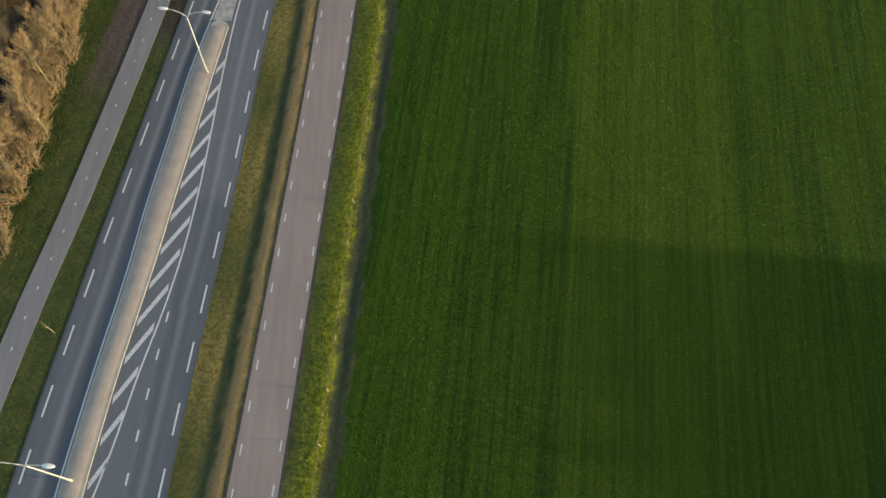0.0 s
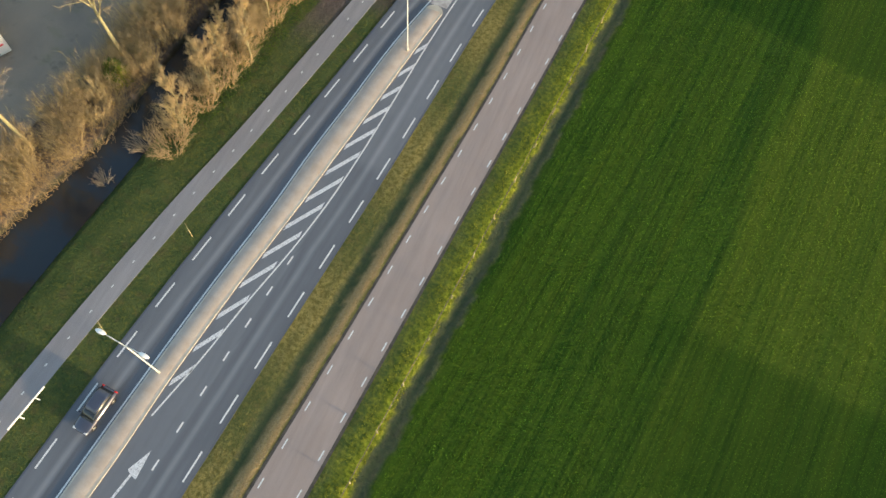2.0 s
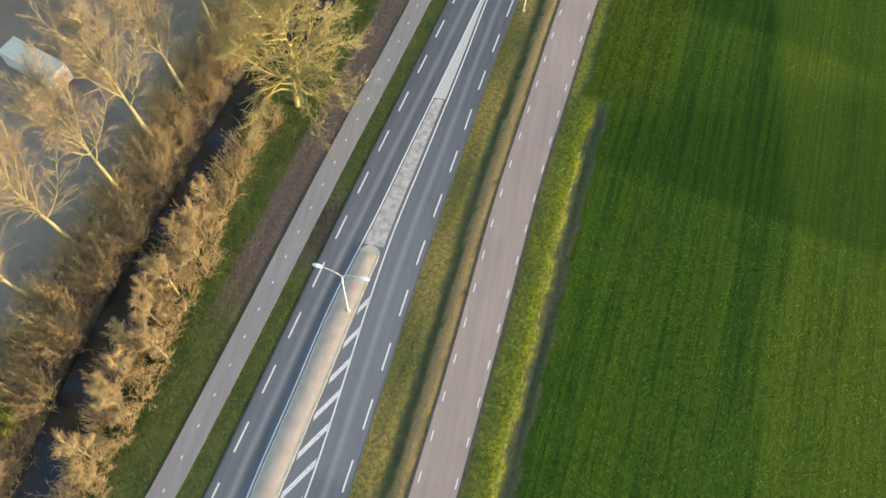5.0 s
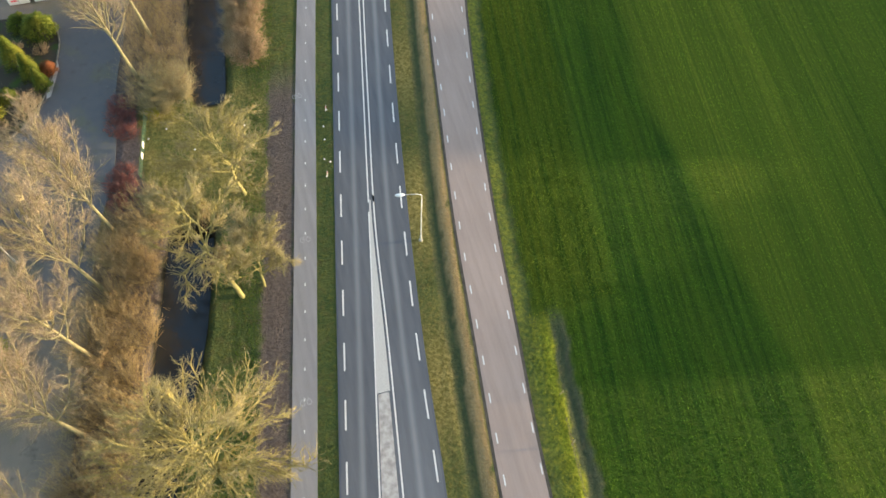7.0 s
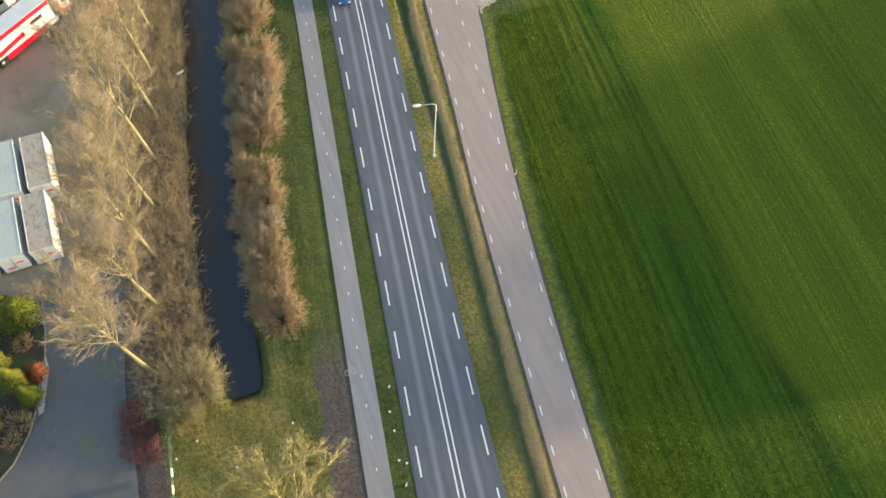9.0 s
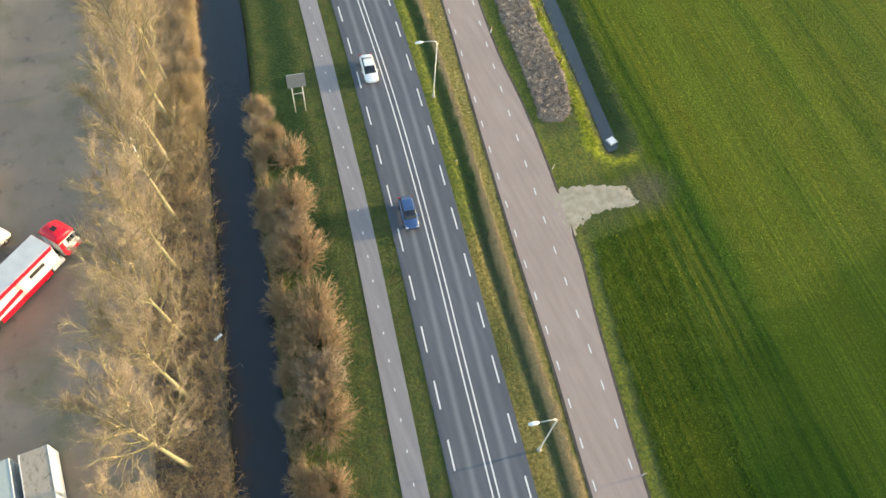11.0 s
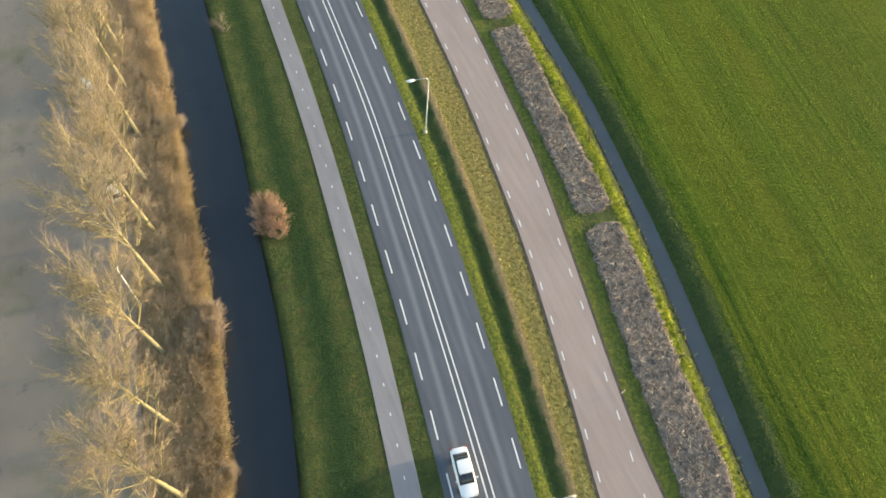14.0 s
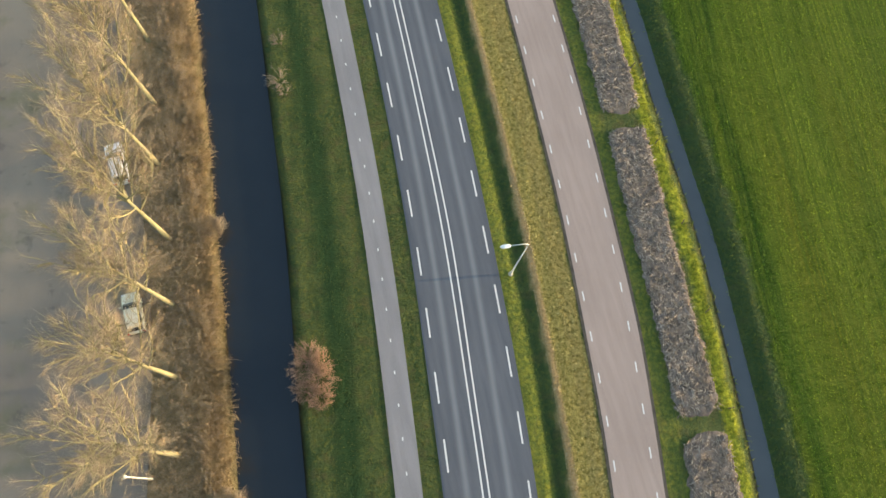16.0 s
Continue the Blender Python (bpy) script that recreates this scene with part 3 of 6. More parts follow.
main_road = strip("main_road", shifted(EDGE_L, -0.55), shifted(EDGE_R, 0.45), -60, 330, 0.0, ROAD, cols=60, label="grey asphalt main road with pale wheel tracks", category="road", wear_or_shade=lane_wear)
cycle_path = strip("cycle_path", CYCLE_L, shifted(CYCLE_L, 2.45), -60, 330, 0.0, CYCLE, cols=3, label="smooth grey asphalt cycle path beside the grass verge", category="cycle path")
service_road = strip("service_road", BROWN_L, BROWN_R, -60, 330, 0.0, BROWN, cols=3, label="reddish-brown asphalt service road beside the field", category="road")
# the yard's channel holds painted tree shade, dark and bluish, over the drive
strip("yard", lambda y: -140 + 0 * y, YARD_R, -60, 300, 0.0, YARD, cols=40, label="worn grey asphalt yard and drive behind the trees", category="yard", wear_or_shade=lambda x, y: float(1.2 * smooth(101, 113, y) * (1 - smooth(141, 150, y)) * smooth(-78, -66, x)))


def gravel_access():
    top = Line((9.0, 174.6), (10.5, 174.0), (13, 173.2), (16, 172.2), (18.2, 171.2))
    low = Line((9.0, 166.6), (10.0, 168.0), (11.9, 169.2), (15, 169.4), (18.2, 169.0))
    xs = np.arange(9.0, 19.2, 0.3)
    cols, verts = 18, []
    g = np.random.default_rng(31)
    for i, x in enumerate(xs):
        a, b = float(low(min(x, 18.2))) - 0.5, float(top(min(x, 18.2))) + 0.5
        for j in range(cols):
            inside = min(j, cols - 1 - j, (len(xs) - 1 - i) * 0.9) / 3.0
            z = -0.085 + 0.085 * min(inside, 1.0) + (0.02 * g.normal() if inside < 1.2 else 0.004 * g.normal())
            verts.append((x, a + (b - a) * j / (cols - 1), min(z, 0.004)))
    faces = [(i * cols + j, (i + 1) * cols + j, (i + 1) * cols + j + 1, i * cols + j + 1) for i in range(len(xs) - 1) for j in range(cols - 1)]
    tagged(new("gravel_access", mesh_of("gravel_access", verts, faces, GRAVEL, smooth=True)), "pale gravel field entrance beside the service road", "gravel", kind="structure")


gravel_access()

RUBBLE = plain("dark_earth_edge", (0.060, 0.052, 0.042), (0.105, 0.090, 0.070), 1.2, 0.95, bump=0.6, dist=0.04, world=True)
# dark trimmed road edges
for nm, ln, off in (("road_edge", EDGE_L, -0.72), ("road_edge", EDGE_R, 0.42), ("road_edge", BROWN_L, -0.3), ("road_edge", BROWN_R, -0.05)):
    strip(nm, shifted(ln, off), shifted(ln, off + (0.24 if ln in (EDGE_L, EDGE_R) else 0.36)), -30, 300, -0.012, ROAD if ln in (EDGE_L, EDGE_R) else RUBBLE, cols=2, step=1.5, label="dark crumbled edge along the road", category="road edge")

# ---- water ----
for nm, l, r, y0, y1, lab in (("water", CANAL1_L, CANAL1_R, -60, 110, "dark still ditch water between bare shrubs"), ("water", CANAL2_L, CANAL2_R, 126.5, 330, "dark blue still canal water below the bank"), ("water", DITCH_L, DITCH_R, 176.4, 330, "murky water in a narrow field ditch")):
    ys = np.arange(y0, y1 + 1, 3.0)
    zw = -0.55 if y0 > 170 else -0.62
    v = [p for y in ys for p in ((float(l(y)) - 1.5, y, zw), (float(r(y)) + 1.5, y, zw))]
    f = [(2 * i, 2 * i + 1, 2 * i + 3, 2 * i + 2) for i in range(len(ys) - 1)]
    tagged(new(nm, mesh_of(nm, v, f, MURKY if y0 > 170 else WATER)), lab, "water", kind="structure")

# ---- median island, hatching and paint ----
strip("median", shifted(LINE_L, 0.38), shifted(MEDIAN_R, -0.2), -45, 65.2, 0.128, MEDIAN, cols=12, step=1.2, deep=0.3, crown=0.09, label="raised sandy concrete median island", category="median")
strip("kerb", shifted(LINE_L, 0.24), shifted(LINE_L, 0.385), -45, 65.4, 0.125, KERB, cols=2, step=1.2, deep=0.3, label="pale concrete kerb of the median", category="kerb")
strip("kerb", shifted(MEDIAN_R, -0.2), shifted(MEDIAN_R, 0.12), -45, 65.4, 0.125, KERB, cols=2, step=1.2, deep=0.3, label="yellowish concrete kerb of the median", category="kerb")


def rounded_end():
    xl, xr = float(LINE_L(65.3)) + 0.24, float(MEDIAN_R(65.3)) + 0.12
    m, r = (xl + xr) / 2, (xr - xl) / 2
    ring = [(m + r * math.cos(a), 65.3 + r * 0.95 * math.sin(a), 0.125) for a in np.linspace(0, math.pi, 14)]
    verts = ring + [(x, y, -0.2) for x, y, z in ring]
    n = len(ring)
    faces = [tuple(range(n))] + [(i, n + i, n + i + 1, i + 1) for i in range(n - 1)]
    tagged(new("kerb", mesh_of("kerb", verts, faces, KERB)), "rounded concrete kerb at the median's end", "kerb", kind="structure")


rounded_end()
strip("median", shifted(LINE_L, 0.2), shifted(LINE_R, -0.4), 66.4, 86.5, 0.006, WORN, cols=5, step=1.0, deep=0.05, label="worn pale concrete strip between the lanes", category="median")
strip("median", shifted(LINE_L, 0.06), lambda y: np.maximum(LINE_R(y) - 0.3, LINE_L(y) + 0.12), 86.5, 108.8, 0.008, paint("strip_paint", (0.48, 0.47, 0.45), (0.34, 0.33, 0.32), 0.7), cols=3, step=1.0, deep=0.05, label="white painted taper between the lanes", category="road marking")


def line_strip(name, line, off, width, y0, y1, parent, mat, z=0.006, step=2.0):
    ys = np.arange(y0, y1 + 0.01, step)
    x = line(ys) + off
    v = [p for k, y in enumerate(ys) for p in ((x[k] - width / 2, y, z), (x[k] + width / 2, y, z))]
    f = [(2 * i, 2 * i + 1, 2 * i + 3, 2 * i + 2) for i in range(len(ys) - 1)]
    return part(name, mesh_of(name, v, f, mat), parent)


line_strip("lane_line", LINE_L, 0.0, 0.16, -45, 108, main_road, WHITE)
line_strip("lane_line", LINE_R, 0.0, 0.16, 11, 109, main_road, WHITE)
line_strip("centre_line", LINE_L, 0.0, 0.16, 108.2, 326, main_road, WHITE)
line_strip("centre_line", LINE_R, 0.0, 0.16, 108.2, 326, main_road, WHITE)


def dash_mesh(name, length, width, mat):
    v = [(-width / 2, -length / 2, 0), (width / 2, -length / 2, 0), (width / 2, length / 2, 0), (-width / 2, length / 2, 0)]
    return mesh_of(name, v, [(0, 1, 2, 3)], mat)


def dashes(name, line, off, ys, me, parent, z=0.006):
    for y in ys:
        turn = -math.degrees(math.atan(line.slope(y)))
        part(name, me, parent, pose(float(line(y)) + off, y, z, 0, 0, turn))


def cubic(n, a, b, c, d):
    return a * n**3 + b * n**2 + c * n + d


LONG, SHORT, DOT, BLOCK = dash_mesh("edge_dash", 2.95, 0.17, WHITE), dash_mesh("short_dash", 1.0, 0.13, WHITE), dash_mesh("dot", 0.32, 0.12, WHITE), dash_mesh("block_dash", 1.05, 0.17, WHITE)
dashes("edge_dash", EDGE_L, 0, [cubic(n, 9e-05, 0.000885, 5.7225, -1.18) for n in range(-4, 50)], LONG, main_road)
dashes("edge_dash", EDGE_R, 0, [cubic(n, 8e-06, 0.0054, 5.7647, 8.48) for n in range(-5, 47)], LONG, main_road)
dashes("short_dash", BROWN_L, 0.45, [cubic(n, 1.6e-05, 0.000193, 3.8785, 9.55) for n in range(-7, 72)], SHORT, service_road)
dashes("short_dash", BROWN_DR, 0, [cubic(n, -3.6e-05, 0.0038, 3.8194, 9.91) if n < 41 else 166.5 + 3.99 * (n - 40) for n in range(-7, 71)], SHORT, service_road)
dashes("dot", CYCLE_L, 1.22, [-10.0 + 3.05 * n for n in range(98)], DOT, cycle_path)
BLOCKS = Line((-30, -29.6), (3.7, -26.9), (26.1, -25.0), (31, -24.5))
dashes("block_dash", BLOCKS, 0, [29.8 - 3.74 * n for n in range(14)], BLOCK, main_road)
for k in range(13):  # hatching
    y = 13.9 + 3.72 * k
    a, b = float(MEDIAN_R(y)) + 0.35, float(LINE_R(y + 2.6)) - 0.05
    if b - a < 0.25:
        continue
    rise = 1.45 * (b - a) + 0.3
    v = [(a, y, 0.006), (a, y + 0.75, 0.006), (b, y + 0.75 + rise, 0.006), (b, y + rise - 0.05, 0.006)]
    part("hatch_stripe", mesh_of("hatch_stripe", v, [(0, 3, 2, 1)], WORNWHITE), main_road)
# turning arrow: a long shaft and a leaning head
arrow = [(-28.95, 2.2), (-28.72, 2.2), (-28.05, 5.75), (-27.55, 5.6), (-27.6, 8.3), (-28.65, 6.1), (-28.27, 5.85)]
part("turn_arrow", mesh_of("turn_arrow", [(x, y, 0.006) for x, y in arrow], [(0, 1, 2, 6), (6, 2, 3, 4, 5)], WORNWHITE), main_road)
for x, y in ((-24.9, 105.1), (-27.8, 87.3), (-22.6, 125.0)):  # cycle symbols
    t = np.linspace(0, 2 * math.pi, 13)
    v, f = [], []
    for cx, cy in ((-0.32, 0.0), (0.32, 0.0)):
        s = len(v)
        v += [(x + cx + r * math.cos(a), y + 1.3 * r * math.sin(a), 0.006) for a in t[:-1] for r in (0.19, 0.26)]
        f += [(s + 2 * i, s + 2 * i + 1, s + (2 * i + 3) % 24, s + (2 * i + 2) % 24) for i in range(12)]
    s = len(v)
    v += [(x - 0.32, y, 0.006), (x - 0.25, y, 0.006), (x + 0.02, y + 0.5, 0.006), (x - 0.05, y + 0.5, 0.006), (x + 0.36, y, 0.006), (x + 0.3, y + 0.5, 0.006), (x + 0.23, y + 0.5, 0.006)]
    f += [(s, s + 1, s + 2, s + 3), (s + 4, s + 5, s + 6), (s + 3, s + 2, s + 5)]
    part("cycle_symbol", mesh_of("cycle_symbol", v, f, FADED), cycle_path)

# ---- plants ----
def unit(v):
    return v / (np.linalg.norm(v, axis=-1, keepdims=True) + 1e-9)


def spikes(name, p, d, length, radius, mat):
    """Many thin three-sided tapering shoots as one mesh."""
    p, d = np.asarray(p, float), unit(np.asarray(d, float))
    n = len(p)
    ref = np.where(np.abs(d[:, 2:3]) < 0.9, np.array([[0, 0, 1.0]]), np.array([[1.0, 0, 0]]))
    a = unit(np.cross(d, ref))
    b = np.cross(d, a)
    length, radius = np.broadcast_to(length, n)[:, None], np.broadcast_to(radius, n)[:, None]
    v = np.empty((n, 4, 3))
    for k in range(3):
        w = 2 * math.pi * k / 3
        v[:, k] = p + radius * (math.cos(w) * a + math.sin(w) * b)
    v[:, 3] = p + d * length
    i = np.arange(n)[:, None] * 4
    f = np.concatenate([i + [0, 1, 3], i + [1, 2, 3], i + [2, 0, 3]], 1).reshape(-1, 3)
    me = bpy.data.meshes.new(name)
    me.vertices.add(n * 4)
    me.vertices.foreach_set("co", v.astype(np.float32).ravel())
    me.loops.add(n * 9)
    me.loops.foreach_set("vertex_index", f.astype(np.int32).ravel())
    me.polygons.add(n * 3)
    me.polygons.foreach_set("loop_start", np.arange(0, n * 9, 3, dtype=np.int32))
    me.polygons.foreach_set("loop_total", np.full(n * 3, 3, np.int32))
    me.materials.append(mat)
    me.update(calc_edges=True)
    return me


def tree_meshes(seed, height, clear, spread, limbs, rise=0.9, wiggle=0.12, trunk_r=0.2, branches=9, twigs=10, bark=None, twig=None, twig_len=0.9, lean=(0, 0), fork=0.28, feather=False, thick=1.0, stout=1.0):
    """Meshes of a bare tree: trunk with limbs, and a crown of fine branches."""
    g = np.random.default_rng(seed)
    verts, faces = [], []

    def add(pts, radii, sides):
        v, f = tube(pts, radii, sides, len(verts))
        verts.extend(v)
        faces.extend(f)

    n = 9
    path = []
    for k in range(n):
        u = k / (n - 1)
        path.append(np.array([lean[0] * u * height + wiggle * g.normal() * u * 1.5, lean[1] * u * height + wiggle * g.normal() * u * 1.5, -0.3 + u * (height * 0.92 + 0.3)]))
    add(path, [trunk_r * (1.25 - 1.17 * (k / (n - 1)) ** 0.85) for k in range(n)], 8)
    tp, td, tl, tr = [], [], [], []

    def aside(d, angle):
        """A direction at an angle to d, turned about it at random."""
        n1 = g.normal(size=3)
        n1 = unit(n1 - d * np.dot(n1, d))
        return d * math.cos(angle) + n1 * math.sin(angle)

    for k in range(limbs):
        u = clear + (0.97 - clear) * ((k + g.uniform(0, 0.7)) / limbs)
        i = min(int(u * (n - 1)), n - 2)
        w = u * (n - 1) - i
        p = path[i] * (1 - w) + path[i + 1] * w
        az = 2.39996 * k + g.normal() * 0.4
        out = np.array([math.cos(az), math.sin(az), 0.0])
        ln = spread * (1.0 - 0.5 * ((u - clear) / (1 - clear)) ** 1.5) * g.uniform(0.75, 1.2)
        d = unit(out + np.array([0, 0, rise * g.uniform(0.6, 1.3)]))
        pts, q = [p], p.copy()
        for s in range(5):
            d = unit(d + np.array([0, 0, 0.10 * rise]) + g.normal(size=3) * wiggle * 1.6)
            q = q + d * ln / 5
            pts.append(q.copy())
        r0 = trunk_r * (1.1 - u) * 0.42 + 0.03
        add(pts, [r0, r0 * 0.8, r0 * 0.62, r0 * 0.45, r0 * 0.3, 0.012], 5)
        for m in range(branches):
            v = g.uniform(0.08 if feather else 0.2, 1.0)
            j = min(int(v * 5), 4)
            w2 = v * 5 - j
            b0 = pts[j] * (1 - w2) + pts[j + 1] * w2
            ld = unit(pts[j + 1] - pts[j])
            bd = unit(ld * 1.0 + g.normal(size=3) * (fork + wiggle) + np.array([0, 0, 0.2 * rise]))
            if feather:
                bd = unit(aside(ld, g.uniform(0.4, 0.7)) + np.array([0, 0, 0.12]))
            bl = ln * g.uniform(0.25, 0.42) * (1.2 - 0.75 * v)
            b1 = b0 + bd * bl * 0.5
            b2 = b1 + unit(bd + g.normal(size=3) * (0.08 + 1.6 * wiggle)) * bl * 0.5
            add([b0, b1, b2], [0.028 * stout, 0.021 * stout, 0.009 * stout], 3)
            for z in range(twigs):
                s = g.uniform(0.1, 1.0)
                base = b0 + (b1 - b0) * s * 2 if s < 0.5 else b1 + (b2 - b1) * (s * 2 - 1)
                tp.append(base)
                td.append(aside(bd, g.uniform(0.25, 0.65)) if feather else unit(bd + g.normal(size=3) * (0.22 + wiggle) + np.array([0, 0, 0.25 * rise])))
                tl.append(twig_len * g.uniform(0.45, 1.25))
                tr.append(0.013)
    trunk = mesh_of("trunk", verts, faces, bark, smooth=True)
    base = np.array(tp)
    d = np.array(td)
    ln = np.array(tl)
    # each shoot carries two finer ones
    k = np.tile(np.arange(len(base)), 3)
    p2 = base[k] + d[k] * ln[k][:, None] * g.uniform(0.2, 0.8, (len(k), 1))
    d2 = unit(d[k] + g.normal(size=(len(k), 3)) * 0.32)
    allp, alld = np.concatenate([base, p2]), np.concatenate([d, d2])
    alll = np.concatenate([ln, ln[k] * (0.75 if feather else 0.55)])
    allr = np.concatenate([np.full(len(base), 0.020 * thick), np.full(len(k), 0.0145 * thick)])
    return trunk, spikes("crown", allp, alld, alll, allr, twig)


def plant(name, meshes, m, label, category, group=""):
    ob = empty(name, m, label, category, group)
    for nm, me in zip(("trunk", "crown"), meshes):
        part(nm, me, ob)
    return ob


POPLARS = [tree_meshes(s, 19.0, 0.38, 8.7, 20, rise=1.6, wiggle=0.018, trunk_r=0.22, branches=16, twigs=w, bark=BARK, twig=TWIG, twig_len=1.0, lean=(-0.09, 0.0), feather=True, thick=0.6, stout=1.4) for s, w in ((11, 9), (12, 9), (13, 8), (14, 9), (15, 6), (16, 6), (17, 6), (18, 6))]
ROW_A = [(-57, 17, 0.9), (-55.4, 30.7, 0.95), (-52.9, 44.6, 1.0), (-53.6, 52.9, 0.95), (-52.4, 59.6, 1.0), (-50.7, 66.5, 0.95), (-49.6, 73.3, 1.05), (-48.2, 79.9, 1.0), (-47.4, 88.5, 1.0), (-46.6, 96.2, 0.95), (-45.4, 103.4, 1.0), (-44, 110, 0.95), (-40.7, 131.8, 0.95), (-38.8, 138.6, 0.9), (-38.1, 144.7, 0.95), (-36.9, 150.7, 0.9), (-35.8, 157.6, 1.05)]
ROW_B = [(-34.5, 164.2, 1.0), (-33.6, 170.7, 1.0), (-32.4, 178.3, 0.95), (-31.3, 184.9, 1.0), (-30.2, 192.2, 0.95), (-29.2, 199.6, 1.1), (-28.1, 206.1, 1.0), (-27.8, 213.1, 0.95), (-27, 220.6, 0.95), (-25.7, 228, 1.05), (-25.1, 234.9, 1.0), (-24.6, 241.8, 1.0), (-24.1, 248.4, 1.05), (-24.2, 256.5, 1.0), (-23.8, 263.5, 1.0), (-23.5, 271, 1.0), (-23.2, 278, 1.0), (-23, 285, 1.0)]
for k, (x, y, s) in enumerate(ROW_A + ROW_B):
    ob = plant("bare_tree", POPLARS[k % 4 + (4 if y > 205 else 0)], pose(x, y, -0.1, 0, 0, 15 * math.sin(k * 2.1)), "tall bare tree with pale yellowish trunk and tan twigs", "tree", "row of bare trees along the water")
    ob.scale = (s, s, s)

MOSSY = [tree_meshes(s, h, c, r, n, rise=0.55, wiggle=0.17, trunk_r=tr, branches=26, twigs=w, bark=BARK_G, twig=TWIG_G, twig_len=0.65, lean=l, stout=q, thick=0.75) for s, h, c, r, n, tr, l, w, q in ((31, 12.5, 0.16, 8.0, 54, 0.25, (0.0, 0.05), 4, 1.25), (32, 10.5, 0.34, 5.4, 24, 0.19, (-0.22, 0.38), 4, 1.25), (33, 9.0, 0.26, 6.4, 22, 0.17, (-0.15, 0.2), 4, 1.25))]
plant("bare_tree", MOSSY[0], pose(-36.1, 81.9, -0.1), "wide gnarled bare tree with mossy yellow limbs", "tree").scale = (1.22, 1.22, 1.27)
plant("bare_tree", MOSSY[1], pose(-32.2, 99.8, -0.1), "leaning gnarled bare tree with mossy limbs beside the pond", "tree").scale = (1.3, 1.3, 1.25)
plant("bare_tree", MOSSY[2], pose(-30.4, 112.4, -0.1), "spreading bare tree with mossy limbs on the lawn", "tree").scale = (1.2, 1.2, 1.1)
SAPLING = [tree_meshes(s, 8.5, 0.25, 2.6, 13, rise=1.3, wiggle=0.06, trunk_r=0.11, branches=9, twigs=7, bark=BARK, twig=TWIG_B, twig_len=0.8) for s in (41, 42)]
for k, (x, y, s) in enumerate([(-41.4, 44.6, 1.0), (-42.6, 40.2, 0.95), (-40.0, 50.5, 0.9), (-39.4, 60.1, 0.9), (-41.6, 38.6, 0.75), (-42.0, 48.0, 0.8), (-41.8, 53.5, 0.85), (-41.2, 57.0, 0.95), (-43.2, 46.0, 0.75), (-43.4, 51.0, 0.7), (-42.8, 55.5, 0.75), (-40.6, 63.5, 0.8), (-42.3, 62.0, 0.7), (-41.3, 67.0, 0.7)]):
    plant("young_tree", SAPLING[k % 2], pose(x, y, -0.1, 0, 0, 70 * k), "slender young bare tree in the ditch-side thicket", "tree", "young trees by the ditch").scale = (s, s, s)
plant("young_tree", tree_meshes(43, 8.5, 0.22, 4.6, 24, rise=0.8, wiggle=0.16, trunk_r=0.14, branches=14, twigs=9, bark=BARK_G, twig=TWIG_G, twig_len=0.75, lean=(0.05, 0.25)), pose(-29.9, 100.6, -0.1), "low bare tree with dense tan twigs beside the cycle path", "tree")


def bush_mesh(seed, radius, height, stems, mat, twigs=6, spread=0.75, base=0.35, thick=1.0):
    g = np.random.default_rng(seed)
    a = g.uniform(0, 2 * math.pi, stems)
    r = radius * base * np.sqrt(g.uniform(0, 1, stems))
    p = np.stack([r * np.cos(a), r * np.sin(a), np.zeros(stems) - 0.1], 1)
    tilt = g.uniform(0, 1, stems) ** 0.7 * spread
    a2 = a + g.normal(size=stems) * 0.6
    d = unit(np.stack([np.cos(a2) * tilt, np.sin(a2) * tilt, np.ones(stems)], 1))
    top = height * g.uniform(0.7, 1.08, stems) * (1 - 0.35 * (tilt / spread) ** 2)
    ln = np.minimum(top / d[:, 2], radius * 1.3 / np.maximum(np.hypot(d[:, 0], d[:, 1]), 0.2))
    k = np.repeat(np.arange(stems), twigs)
    u = g.uniform(0.25, 0.95, len(k))
    p2 = p[k] + d[k] * (ln[k] * u)[:, None]
    d2 = unit(d[k] + g.normal(size=(len(k), 3)) * 0.42 + np.array([0, 0, 0.15]))
    l2 = np.minimum(ln[k] * 0.4, 1.1) * g.uniform(0.5, 1.2, len(k))
    return spikes("crown", np.concatenate([p, p2]), np.concatenate([d, d2]), np.concatenate([ln, l2]), thick * np.concatenate([np.full(stems, 0.034), np.full(len(k), 0.019)]), mat)


TWIG_RED = twig_material("russet_twigs", (0.30, 0.185, 0.12), (0.53, 0.37, 0.255), (0.42, 0.28, 0.18))
BUSHES = [bush_mesh(51, 3.0, 2.7, 230, TWIG_R, 12, 1.5), bush_mesh(52, 2.7, 2.4, 200, TWIG_R, 12, 1.5), bush_mesh(53, 3.3, 2.9, 250, TWIG_R, 12, 1.5), bush_mesh(54, 2.6, 2.8, 240, TWIG, 11, 1.3), bush_mesh(66, 2.6, 2.8, 190, TWIG_G, 11, 1.3, thick=0.8)]


WILLOW = [bush_mesh(s, 2.4, 5.0, 130, TWIG_B, twigs=9, spread=0.6, base=0.7) for s in (45, 46, 47)]


def bush(x, y, s, k, label, group="", h=1.0, slim=1.0, long=1.0):
    ob = empty("bare_bush", pose(x, y, -0.05, 0, 0, (47 * k if slim == long else 170 * (k % 2) - 9)), label, "bush", group)
    part("crown", BUSHES[k % len(BUSHES)], ob)
    ob.scale = (s * slim, s * long, s * h)


